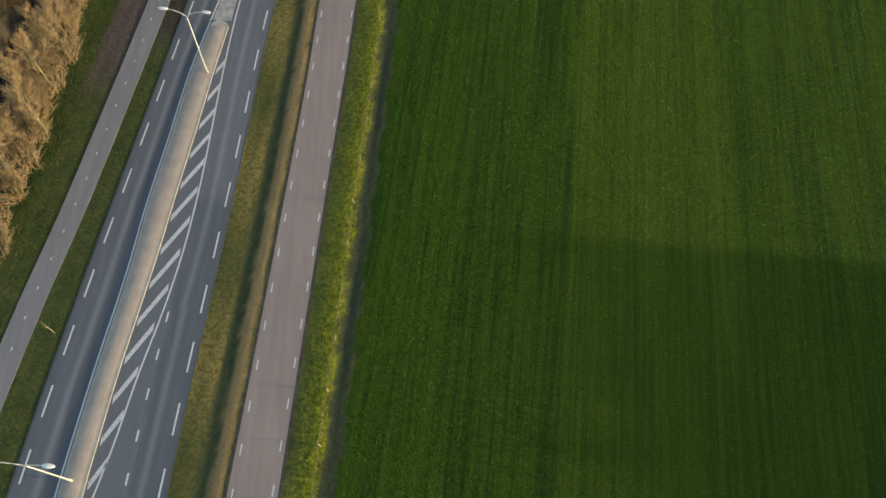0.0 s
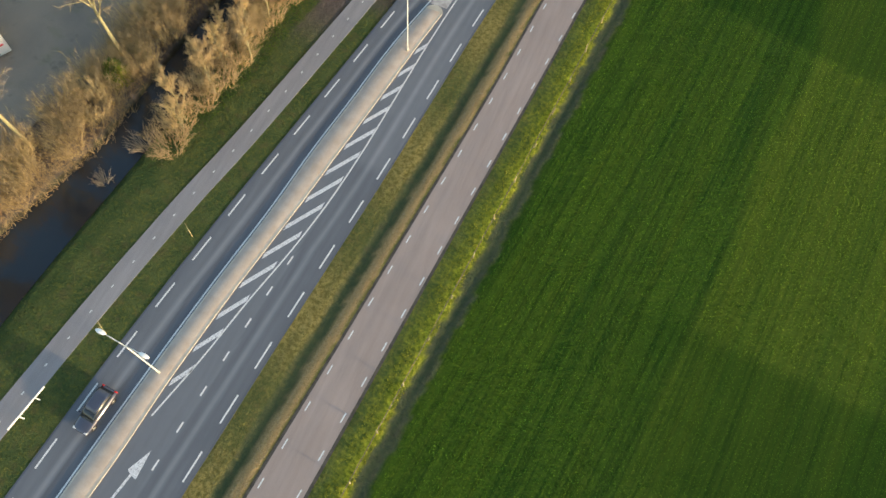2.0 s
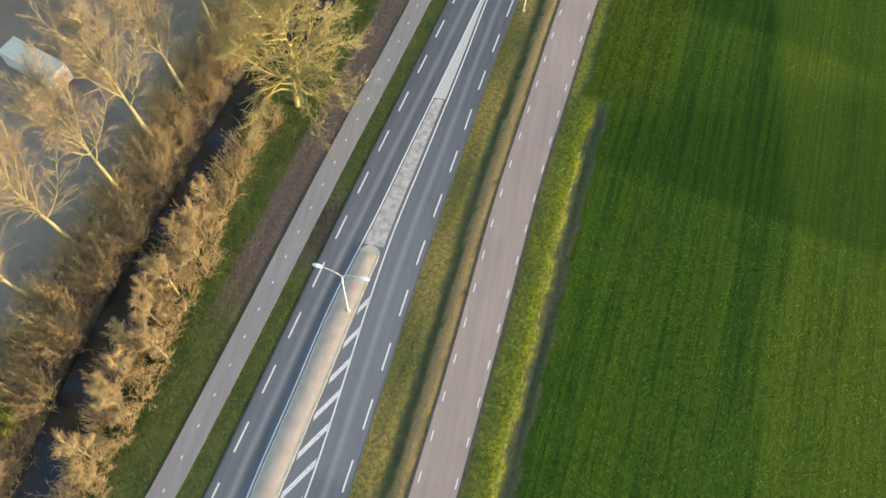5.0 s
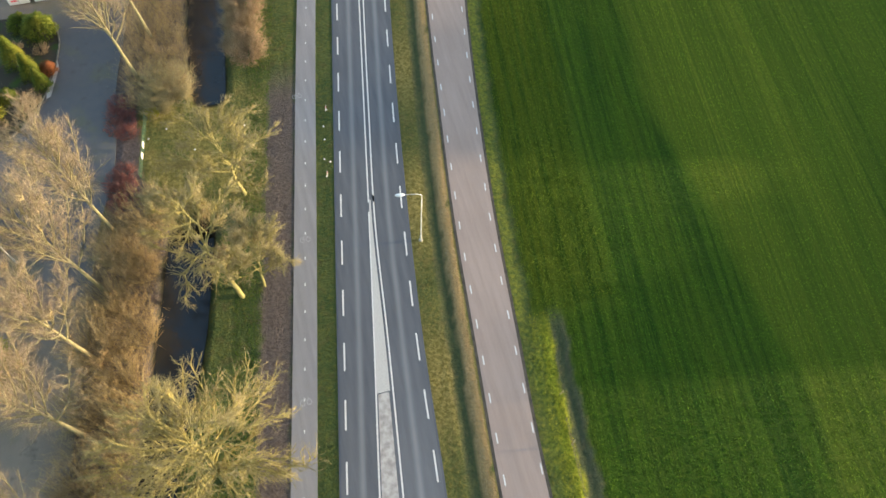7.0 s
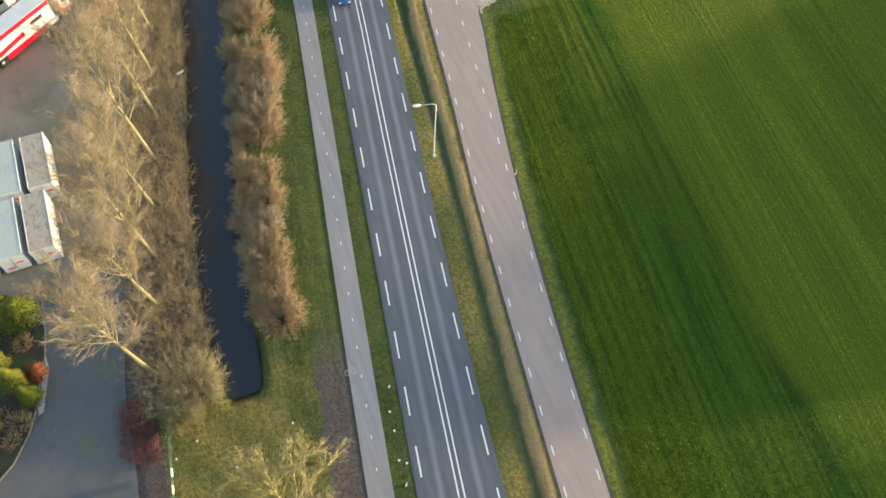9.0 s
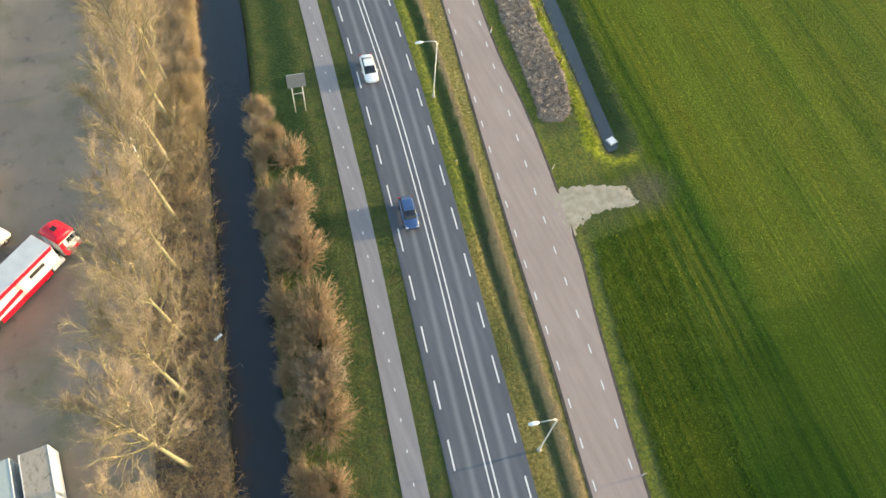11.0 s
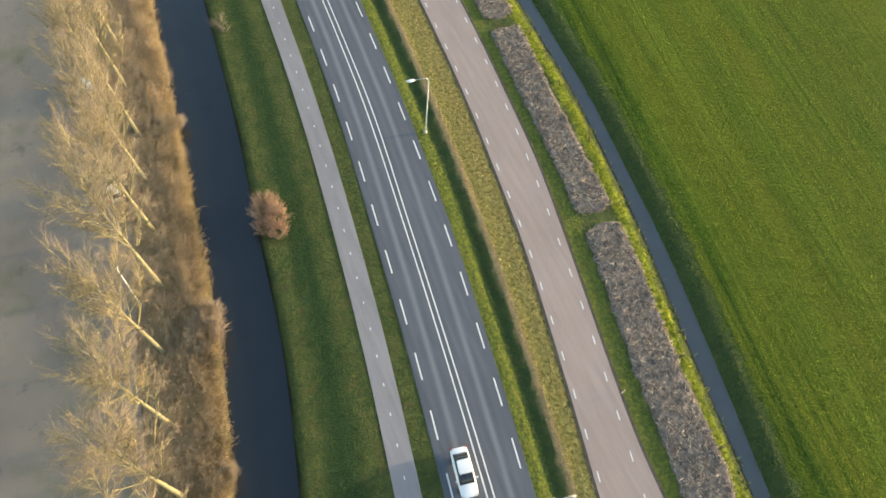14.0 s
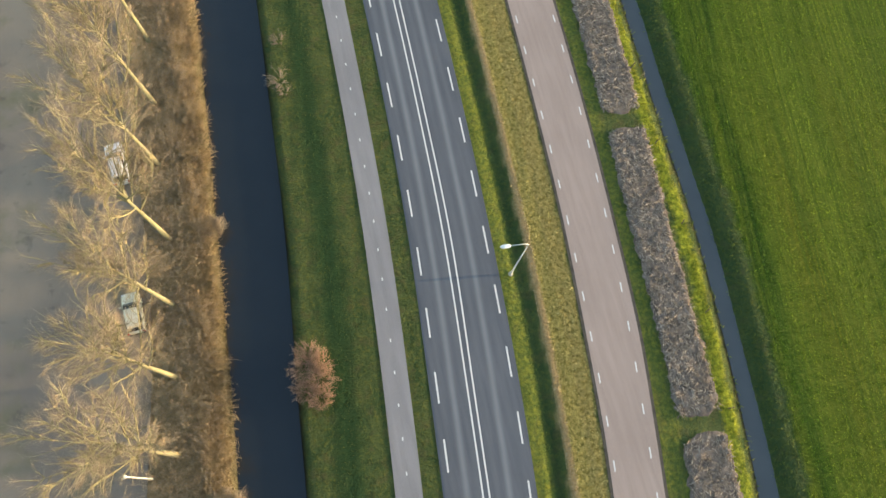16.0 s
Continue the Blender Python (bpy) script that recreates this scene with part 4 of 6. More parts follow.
LAB = "leafless brown bush with dense upright stems beside the canal"
ROW = [(y, 2.7 + 0.03 * (y - 132) + 0.3 * math.sin(2.1 * y), 0.86 + 0.06 * math.sin(3.7 * y)) for y in np.arange(132.8, 154, 3.6)] + [(157.2, 3.7, 1.0), (161.0, 4.0, 1.05), (164.8, 4.1, 1.1), (168.9, 4.0, 1.08), (175.6, 3.7, 1.0), (179.0, 3.2, 0.8), (182.0, 3.6, 1.02), (188.8, 4.1, 0.86), (192.6, 2.6, 0.45), (195.8, 2.0, 0.4)]
for n, (y, off, w) in enumerate(ROW):
    c = float(CANAL2_R(y))
    bush(c + off, float(y), w, n % 4, LAB, "bushes along the canal", slim=0.92, long=1.1)
    bush(c + 1.0 + 0.3 * math.sin(1.3 * y), float(y) + 1.6, 0.54, (n + 1) % 4, LAB, "bushes along the canal", h=1.1)
lone = empty("bare_bush", pose(-13.0, 232.2, -0.1), "lone reddish-brown leafless bush at the canal bank", "bush")
for cx, cy, cs, sd in ((0.4, -2.3, 0.62, 55), (-0.9, -1.2, 0.7, 56), (0.6, -0.6, 0.8, 57), (-0.5, 0.6, 0.85, 59), (0.9, 1.3, 0.65, 62), (-0.2, 2.3, 0.7, 63)):
    part("crown", bush_mesh(sd, 2.2 * cs, 2.3 * cs, 120, TWIG_RED, twigs=11, spread=0.9, base=0.7, thick=0.7), lone, pose(cx, cy, 0))
lone.scale = (0.88, 0.88, 0.88)
for x, y, s in ((-22.6, 220.6, 0.8), (-22.0, 222.6, 0.65), (-24.3, 206.5, 0.5), (-19.9, 248.5, 0.5)):
    bush(x, y, s, 3, "tan leafless bush leaning over the canal edge", "bushes at the reed edge", h=0.9)
bush(-37.3, 128.7, 1.3, 4, "round yellowish leafless bush at the canal's end", h=0.85)
bush(-38.9, 126.6, 0.85, 4, "tan leafless bush beside the round one", h=0.8)
for k, (x, y, s) in enumerate([(-42.3, 36.5, 0.9), (-42.9, 39.6, 0.9), (-42.0, 43.0, 0.9), (-41.7, 46.5, 1.0), (-41.2, 49.8, 0.9), (-41.5, 53.2, 0.9), (-41.0, 56.5, 0.95), (-40.6, 60.5, 1.15), (-41.0, 64.5, 1.0), (-40.5, 68.0, 0.9), (-40.2, 71.5, 0.85), (-39.9, 75.0, 0.8), (-44.6, 56.6, 0.5), (-44.8, 51.6, 0.55), (-38.5, 78.5, 0.7), (-44.2, 44.5, 0.7), (-44.6, 48.0, 0.8), (-44.4, 54.0, 0.8), (-43.8, 59.0, 0.8), (-43.5, 64.0, 0.7)]):
    ob = empty("bare_bush", pose(max(x, float(CANAL1_R(y)) + 0.2 + 0.7 * math.sin(2.3 * k)), y, -0.1, 0, 0, 67 * k), "tan leafless willow bush with tall stems on the ditch bank", "bush", "bushes along the ditch")
    part("crown", WILLOW[k % 3], ob)
    ob.scale = (s, s, 0.72 * s)
SPRIG = bush_mesh(58, 1.3, 1.5, 34, TWIG, twigs=5, spread=1.3, base=0.3)
for x, y, s in ((-10.9, 263.7, 1.1), (-10.2, 268.6, 0.8), (-10.6, 262.3, 0.7)):
    ob = empty("dry_shrub", pose(x, y, -0.1, 0, 0, 90 * s), "straggly dry yellowish shoots on the canal bank", "shrub", "dry shoots on the bank")
    part("crown", SPRIG, ob)
    ob.scale = (s, s, 0.6 * s)
for x, y, s in ((-46.6, 30.2, 0.9), (-45.0, 35.6, 1.35)):
    ob = empty("water_shrub", pose(x, y, -0.6, 0, 0, 80 * s), "thin yellowish sprig of shoots rising from the water", "shrub", "sprigs in the ditch")
    part("crown", SPRIG, ob)
    ob.scale = (s, s, s)
for k, (x, y, s) in enumerate([(-40.3, 114.5, 0.35), (-39.8, 112.5, 0.4), (-33.5, 104.5, 0.5)]):
    bush(x, y, s, k, "low straggly leafless shrub on the lawn", "shrubs on the lawn")


g = np.random.default_rng(60)
for k in range(58):
    y = -6 + 118 * (k + g.uniform(0, 0.8)) / 58
    x = float(CANAL1_L(y)) - (1.9, 3.4, 5.4)[k % 3] + g.uniform(-0.6, 0.6)
    s = g.uniform(0.7, 1.1)
    ob = empty("bare_bush", pose(x, y, -0.15, 0, 0, g.uniform(0, 360)), "tall brown leafless shrub in the ditch-side thicket", "bush", "shrubs in the thicket")
    part("crown", WILLOW[(k // 2) % 3], ob)
    ob.scale = (s, s, s * g.uniform(0.85, 1.1))


def thicket(name, left, right, y0, y1, per, hmin, hmax, mat, label, tilt=0.45, seed=1, push=(0, 0), radius=0.018, twigs=3):
    """Undergrowth as stuff: stems with side shoots over a strip."""
    g = np.random.default_rng(seed)
    ys = g.uniform(y0, y1, int((y1 - y0) * per))
    l, r = left(ys), right(ys)
    u = g.uniform(0, 1, len(ys))
    x = l + (r - l) * u
    clump = 0.55 + 0.45 * np.sin(0.9 * ys + 1.3 * x) * np.sin(0.55 * ys - 0.7 * x + 1.0)
    keep = g.uniform(0, 1, len(ys)) < clump + 0.3
    x, ys, clump = x[keep], ys[keep], clump[keep]
    m = len(x)
    z = ground_height(x, ys)
    p = np.stack([x, ys, np.maximum(z, -0.65)], 1)
    d = unit(np.stack([g.normal(size=m) * tilt + push[0], g.normal(size=m) * tilt + push[1], np.ones(m)], 1))
    ln = g.uniform(hmin, hmax, m) * (0.65 + 0.5 * clump)
    k = np.repeat(np.arange(m), twigs)
    p2 = p[k] + d[k] * (ln[k] * g.uniform(0.3, 0.95, len(k)))[:, None]
    d2 = unit(d[k] + g.normal(size=(len(k), 3)) * 0.5)
    l2 = ln[k] * g.uniform(0.2, 0.45, len(k))
    me = spikes(name, np.concatenate([p, p2]), np.concatenate([d, d2]), np.concatenate([ln, l2]), np.concatenate([np.full(m, radius), np.full(len(k), radius * 0.65)]), mat)
    return tagged(new(name, me), label, "undergrowth", kind="stuff")


thicket("thicket", shifted(CANAL1_L, -7.5), lambda y: CANAL1_L(y) + 0.5 - 0.9 * smooth(36, 46, y), -15, 113, 115, 1.4, 3.6, TWIG_B, "dense brown leafless undergrowth along the ditch", seed=61)
thicket("thicket", shifted(CANAL2_L, -7.5), shifted(CANAL2_L, -0.1), 127, 205, 140, 1.4, 3.4, TWIG_B, "dense brown leafless undergrowth along the canal", seed=62)
thicket("thicket", shifted(CANAL2_L, -8.0), shifted(CANAL2_L, -1.2), 205, 290, 110, 1.0, 3.2, TWIG, "tan leafless undergrowth below the trees", seed=63)
thicket("reed_bed", shifted(CANAL2_L, -3.2), shifted(CANAL2_L, -0.2), 195, 290, 190, 0.8, 1.6, REED, "dry tan reed along the canal edge", tilt=0.22, seed=64, push=(0.55, -0.3), radius=0.024, twigs=1)
thicket("reed_bed", shifted(CANAL2_R, 0.1), shifted(CANAL2_R, 1.4), 133, 198, 80, 0.7, 1.7, REED, "dry tan reed between the canal and the bushes", tilt=0.3, seed=67, radius=0.026, twigs=3)
thicket("thicket", shifted(CANAL1_L, 3.0), shifted(CANAL1_L, 4.2), 108.8, 112, 60, 0.6, 1.6, TWIG_B, "brown undergrowth at the pond's end", seed=65)


def tufts(name, left, right, y0, y1, per_m2, hmin, hmax, mat, label, seed, tilt=0.5, radius=0.06):
    g = np.random.default_rng(seed)
    yy = np.linspace(y0, y1, 60)
    area = float(np.mean(np.maximum(right(yy) - left(yy), 0)) * (y1 - y0))
    m = int(area * per_m2)
    y = g.uniform(y0, y1, m)
    x = left(y) + (right(y) - left(y)) * g.uniform(0, 1, m)
    grow = 0.6 + 0.4 * np.sin(1.7 * x + 0.6 * y) * np.sin(1.1 * y - 0.8 * x)
    keep = g.uniform(0, 1, m) < grow + 0.25
    x, y = x[keep], y[keep]
    m = len(x)
    p = np.stack([x, y, ground_height(x, y) - 0.02], 1)
    d = np.stack([g.normal(size=m) * tilt, g.normal(size=m) * tilt, np.ones(m)], 1)
    return tagged(new(name, spikes(name, p, d, g.uniform(hmin, hmax, m), radius * g.uniform(0.6, 1.3, m), mat)), label, "grass", kind="stuff")


tufts("grass_tufts", shifted(FENCE, -1.7), shifted(FENCE, 0.35), 5, 91, 30, 0.08, 0.25, LUSHBLADE, "bright yellow-green rough grass along the wire fence", 71)
tufts("grass_tufts", shifted(BROWN_R, 0.25), shifted(FENCE, -1.5), 5, 91, 14, 0.05, 0.14, BLADE, "short green verge grass beside the service road", 72)
tufts("grass_tufts", shifted(DITCH_L, -2.3), shifted(DITCH_L, -1.0), 178, 285, 30, 0.08, 0.25, LUSHBLADE, "bright yellow-green bank grass above the ditch", 73)
tufts("grass_tufts", shifted(EDGE_R, 0.6), shifted(EDGE_R, 2.6), 172, 290, 20, 0.05, 0.13, twig_material("bright_blades", (0.149, 0.21, 0.039), (0.367, 0.411, 0.079), (0.227, 0.297, 0.053)), "short yellow-green verge grass beside the main road", 74)
tufts("grass_tufts", shifted(EDGE_R, 0.8), lambda y: verge_ditch(y) - 0.8, 0, 172, 16, 0.05, 0.13, twig_material("olive_blades", (0.105, 0.112, 0.025), (0.266, 0.231, 0.063), (0.182, 0.168, 0.042)), "short olive winter grass beside the main road", 84)
tufts("reed_band", lambda y: verge_ditch(y) + 0.75 + 0.25 * smooth(150, 175, y), lambda y: verge_ditch(y) + 1.75 + 0.1 * smooth(150, 175, y), 0, 290, 64, 0.07, 0.24, twig_material("dry_straw", (0.38, 0.29, 0.16), (0.66, 0.53, 0.32), (0.48, 0.38, 0.21)), "dry tan grass band beside the service road", 75, tilt=0.8, radius=0.035)
tufts("grass_tufts", shifted(CYCLE_L, 2.6), shifted(EDGE_L, -0.8), 0, 290, 14, 0.05, 0.13, BLADE, "short green verge grass beside the cycle path", 76)
tufts("grass_tufts", lambda y: CYCLE_L(y) - 7.0, lambda y: CYCLE_L(y) - 0.2, 0, 56, 12, 0.05, 0.14, BLADE, "green grass bank between cycle path and ditch", 77)
tufts("grass_tufts", lambda y: CYCLE_L(y) - 6.0, lambda y: CYCLE_L(y) - 3.2, 40, 150, 34, 0.06, 0.16, twig_material("vivid_blades", (0.075, 0.150, 0.022), (0.175, 0.270, 0.040), (0.11, 0.20, 0.03), leaf=0.45), "bright green patchy grass beside bare soil", 78)
tufts("grass_tufts", shifted(CANAL2_R, 0.6), shifted(CYCLE_L, -0.2), 150, 290, 12, 0.05, 0.13, BLADE, "green grass bank between canal and cycle path", 79)
tufts("mown_grass", lambda y: verge_ditch(y) + 1.6, shifted(BROWN_L, -0.4), 172, 290, 26, 0.06, 0.2, twig_material("cut_grass", (0.31, 0.27, 0.08), (0.72, 0.61, 0.25), (0.40, 0.36, 0.10)), "cut yellowish grass strip between the roads", 80, tilt=0.9)
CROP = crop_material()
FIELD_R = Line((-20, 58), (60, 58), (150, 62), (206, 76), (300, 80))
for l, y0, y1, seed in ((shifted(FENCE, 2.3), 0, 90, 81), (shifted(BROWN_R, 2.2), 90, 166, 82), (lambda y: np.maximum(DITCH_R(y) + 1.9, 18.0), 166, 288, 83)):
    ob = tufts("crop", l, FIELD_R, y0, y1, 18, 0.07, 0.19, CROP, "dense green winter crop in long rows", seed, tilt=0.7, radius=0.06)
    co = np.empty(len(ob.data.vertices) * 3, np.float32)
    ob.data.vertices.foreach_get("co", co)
    # tip drives the painted foot shade (0) and tip light (1)
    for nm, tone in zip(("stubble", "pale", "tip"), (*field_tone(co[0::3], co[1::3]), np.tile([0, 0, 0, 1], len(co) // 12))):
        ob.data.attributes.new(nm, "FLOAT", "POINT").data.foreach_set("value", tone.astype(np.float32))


# extra bright blades added so the field's edge looks sunlit
tufts("crop_margin", shifted(BROWN_R, 2.0), shifted(BROWN_R, 11.0), 91, 166, 34, 0.12, 0.30, twig_material("lit_edge_blades", (0.085, 0.150, 0.018), (0.30, 0.37, 0.04), (0.17, 0.24, 0.028), leaf=0.45), "added taller yellow-green crop that brightens the field's sunlit edge", 89, tilt=0.8, radius=0.045)
PEBBLE = twig_material("pale_pebbles", (0.22, 0.19, 0.15), (0.52, 0.48, 0.41), (0.36, 0.33, 0.27))
tufts("gravel_stones", lambda y: 9.6 + 0 * y, lambda y: 18.6 + 0 * y, 169.2, 172.6, 34, 0.03, 0.07, PEBBLE, "loose pale stones on the gravel entrance", 87, tilt=1.6, radius=0.06)
tufts("grass_tufts", lambda y: 11.5 + 0 * y, lambda y: 19.5 + 0 * y, 168.2, 169.6, 16, 0.05, 0.13, BLADE, "short grass creeping over the gravel's edge", 88)
tufts("bank_shrubs", shifted(DITCH_L, -0.7), shifted(DITCH_L, 0.1), 180, 288, 5, 0.25, 0.7, NEEDLE, "dark green weeds along the ditch edge", 85, tilt=0.8, radius=0.09)
tufts("bank_grass", shifted(DITCH_R, -0.9), shifted(DITCH_R, 1.7), 180, 288, 16, 0.12, 0.35, twig_material("dull_blades", (0.063, 0.098, 0.022), (0.154, 0.189, 0.042), (0.098, 0.14, 0.028)), "dull green grass on the ditch bank", 86, tilt=0.8)


def conifer_mesh(seed, radius, height, sprays, mat, round_top=0.0, thick=0.06, long=1.0):
    g = np.random.default_rng(seed)
    u = g.uniform(0, 1, sprays) ** 0.7
    a = g.uniform(0, 2 * math.pi, sprays)
    prof = (1 - u) * (1 - round_top) + np.sqrt(np.maximum(1 - u * u, 0)) * round_top
    lob = 1 + 0.14 * np.sin(5 * a + 9 * u) + 0.1 * np.sin(11 * a - 4 * u)
    r = radius * prof * lob * g.uniform(0.55, 1.0, sprays)
    p = np.stack([r * np.cos(a), r * np.sin(a), 0.1 + u * height], 1)
    d = np.stack([np.cos(a), np.sin(a), g.uniform(-0.2, 0.9, sprays)], 1) + g.normal(size=(sprays, 3)) * 0.3
    return spikes("foliage", p, d, long * g.uniform(0.25, 0.6, sprays), thick, mat)


def evergreen(x, y, mesh, s, label, category="conifer"):
    ob = empty("garden_shrub", pose(x, y, 0), label, category, "shrubs in the front garden")
    ob.scale = (s, s, s)
    part("stem", tube_mesh("stem", [(0, 0, -0.1), (0, 0, 1.2)], [0.12, 0.05], BARK, 6), ob)
    part("foliage", mesh, ob)


CON = conifer_mesh(91, 1.6, 4.5, 2600, NEEDLE)
ROUND = conifer_mesh(92, 2.1, 2.6, 2600, NEEDLE, 0.9)
for x, y, me, s, lab in ((-54.6, 137.2, CON, 1.0, "green conifer with pointed top in the garden"), (-52.8, 134.8, CON, 0.85, "green conifer beside a taller one"), (-51.6, 132.9, CON, 0.7, "small green conifer at the garden's edge"), (-58.2, 129.6, ROUND, 1.15, "round clipped evergreen bush in the garden"), (-55.6, 131.8, ROUND, 0.6, "small round evergreen bush in the garden"), (-51.9, 142.0, ROUND, 1.0, "dark green evergreen beside the drive"), (-54.2, 143.4, ROUND, 0.75, "dark green evergreen beside the yard")):
    evergreen(x, y, me, s, lab)
evergreen(-51.0, 135.3, conifer_mesh(93, 0.9, 1.2, 900, twig_material("rust_leaves", (0.17, 0.06, 0.025), (0.30, 0.11, 0.045), (0.15, 0.07, 0.03)), 0.8), 1.0, "rust-red low shrub in the garden", "shrub")
BROWN_SHRUB = bush_mesh(98, 1.2, 1.0, 110, TWIG_R, twigs=6, spread=1.4, base=0.7)
for k, (x, y, q) in enumerate([(-53.0, 130.8, 0.9), (-53.9, 129.4, 0.7), (-54.6, 132.0, 0.8), (-56.4, 128.0, 0.7), (-52.0, 139.0, 0.8), (-55.2, 139.8, 0.9)]):
    ob = empty("garden_shrub", pose(x, y, 0.05, 0, 0, 75 * k), "low brown leafless shrub in the garden bed", "shrub", "bare shrubs in the garden")
    part("crown", BROWN_SHRUB, ob)
    ob.scale = (q, q, q)
RED = bush_mesh(94, 1.1, 0.7, 150, REDLEAF, twigs=5, spread=1.4, base=0.9)
for k, (x, y) in enumerate([(-42.6, 127.4), (-43.6, 126.6), (-42.4, 125.6), (-43.7, 124.8), (-42.5, 123.9), (-43.4, 128.4), (-43.9, 115.8), (-42.9, 114.6), (-44.1, 117.2), (-43.0, 116.6), (-44.0, 114.0), (-43.2, 118.4)]):
    ob = empty("red_shrub", pose(x, y, 0, 0, 0, 60 * k), "low dark-red twiggy shrub beside the drive", "shrub", "red shrubs by the drive")
    part("crown", RED, ob)
ob = empty("yellow_shrub", pose(-39.4, 125.8, 0), "low yellow-green shrub at the fence end", "shrub")
part("crown", bush_mesh(95, 1.3, 1.0, 260, YELLOWLEAF, twigs=4), ob)
ob = empty("evergreen_bush", pose(-58.5, 112.0, 0), "dark green ivy-covered bush between bare trees", "bush")
part("foliage", conifer_mesh(96, 3.2, 6.0, 3000, NEEDLE, 0.8), ob)
ob = empty("evergreen_bush", pose(-56.0, 97.5, 0), "dark green ivy-covered bush between bare trees", "bush")
part("foliage", conifer_mesh(97, 2.6, 7.0, 3000, NEEDLE, 0.7), ob)
ob = empty("evergreen_bush", pose(-51.6, 41.6, 0), "small green ivy bush in the ditch-side thicket", "bush")
part("foliage", conifer_mesh(98, 1.5, 3.4, 900, NEEDLE, 0.8), ob)

# ---- unseen trees added beyond the field: their long shadows reach the roads ----
SHADE_TRUNK = tube_mesh("trunk", [(0, 0, -0.3), (0, 0, 4.0), (0, 0, 9.0)], [0.26, 0.2, 0.05], BARK, 8)
SHADE_FOLIAGE = [conifer_mesh(s, 3.4, 10.0, 5200, NEEDLE, 0.85, 0.13, 1.8) for s in (101, 102, 103)]
SUN_ALONG = Vector((math.cos(radians(SUN_TURN)), math.sin(radians(SUN_TURN)), 0))
SUN_SIDE = Vector((-SUN_ALONG.y, SUN_ALONG.x, 0))
# heights of the added trees, set by how far the shade should reach
CREST = Line((78, 12.2), (86, 12.8), (90, 11.9), (97, 10.3), (103, 9.0), (107, 9.3), (110, 12.8), (113, 14.7), (121, 14.9), (128, 13.9), (135, 12.8), (139, 11.6), (146, 11.2), (150, 11.0), (157, 7.8), (165, 5.5))
g = np.random.default_rng(104)
v_at = [82.6 + 2.9 * k for k in range(28)] + [39.0 - 2.5 * k for k in range(26)]
for k, v_k in enumerate(v_at):
    p = SUN_ALONG * (84 + 2.2 * math.sin(1.9 * k)) + SUN_SIDE * v_k
    tall = float(CREST(v_k)) if v_k > 60 else 9.5 - 0.03 * (39 - v_k) + 0.35 * math.sin(2.3 * k)
    ob = empty("windbreak_tree", pose(p.x, p.y, -0.05, 0, 0, 53 * k), "unseen dense evergreen tree added beyond the field to cast shade", "tree", "windbreak trees")
    part("trunk", SHADE_TRUNK, ob)
    part("foliage", SHADE_FOLIAGE[k % 3], ob)
    ob.scale = (0.84, 0.84, tall / 10.6)

# ---- street furniture ----
def heading(line, y):
    """Turn about z that points +y along a line."""
    return -math.degrees(math.atan(line.slope(y)))


def lamp_head_mesh():
    bm = bmesh.new()
    bmesh.ops.create_uvsphere(bm, u_segments=14, v_segments=8, radius=1.0)
    for v in bm.verts:
        k = 1.0 if v.co.z > 0 else 0.45
        v.co = Vector((v.co.x * 0.52, v.co.y * 0.2, v.co.z * 0.15 * k))
    return bm_mesh("lamp_head", bm, LAMPHEAD, True)


HEAD = lamp_head_mesh()
GLASS_LENS = plain("lamp_glass", (0.60, 0.60, 0.55), (0.7, 0.7, 0.66), 3, 0.15, 0, 0.5, bump=0)
LENS = box_mesh("lens", 0.6, 0.24, 0.05, GLASS_LENS, 0.02, base=False)
POLE = tube_mesh("pole", [(0, 0, -0.2), (0, 0, 0.9), (0, 0, 1.0), (0, 0, 8.9)], [0.11, 0.11, 0.08, 0.05], STEEL, 10)
FOOT = tube_mesh("foot", [(0, 0, -0.1), (0, 0, 0.06), (0, 0, 0.12)], [0.24, 0.24, 0.12], KERB, 12)
ARM = tube_mesh("arm", [(0, 0, 8.85), (-0.12, 0, 9.1), (-0.5, 0, 9.25), (-1.7, 0, 9.3)], [0.05, 0.045, 0.04, 0.035], STEEL, 8)
ARM_UP = tube_mesh("arm", [(0, 0, 8.8), (-0.5, 0, 9.3), (-1.2, 0, 9.62), (-1.75, 0, 9.7)], [0.05, 0.045, 0.04, 0.035], STEEL, 8)


def street_lamp(x, y, turn, double):
    ob = empty("street_lamp", pose(x, y, 0.13 if double else -0.05, 0, 0, turn), "pale grey street lamp with two outstretched arms on the median" if double else "pale grey street lamp with one arm over the road", "street lamp", "street lamps along the road")
    part("pole", POLE, ob)
    part("foot", FOOT, ob)
    for side in (0, 180) if double else (0,):
        m = pose(0, 0, 0, 0, 0, side)
        part("arm", ARM_UP if double else ARM, ob, m)
        z = 9.72 if double else 9.3
        head = part("lamp_head", HEAD, ob, m @ pose(-2.15, 0, z))
        part("lens", LENS, head, pose(-0.05, 0, -0.07))


for x, y, double in ((-30.6, 14.75, True), (-24.2, 58.75, True), (-12.75, 102.2, False), (-5.2, 147.2, False), (2.3, 192.2, False), (7.75, 238.0, False), (10.4, 284.0, False)):
    street_lamp(x, y, heading(EDGE_R, y), double)

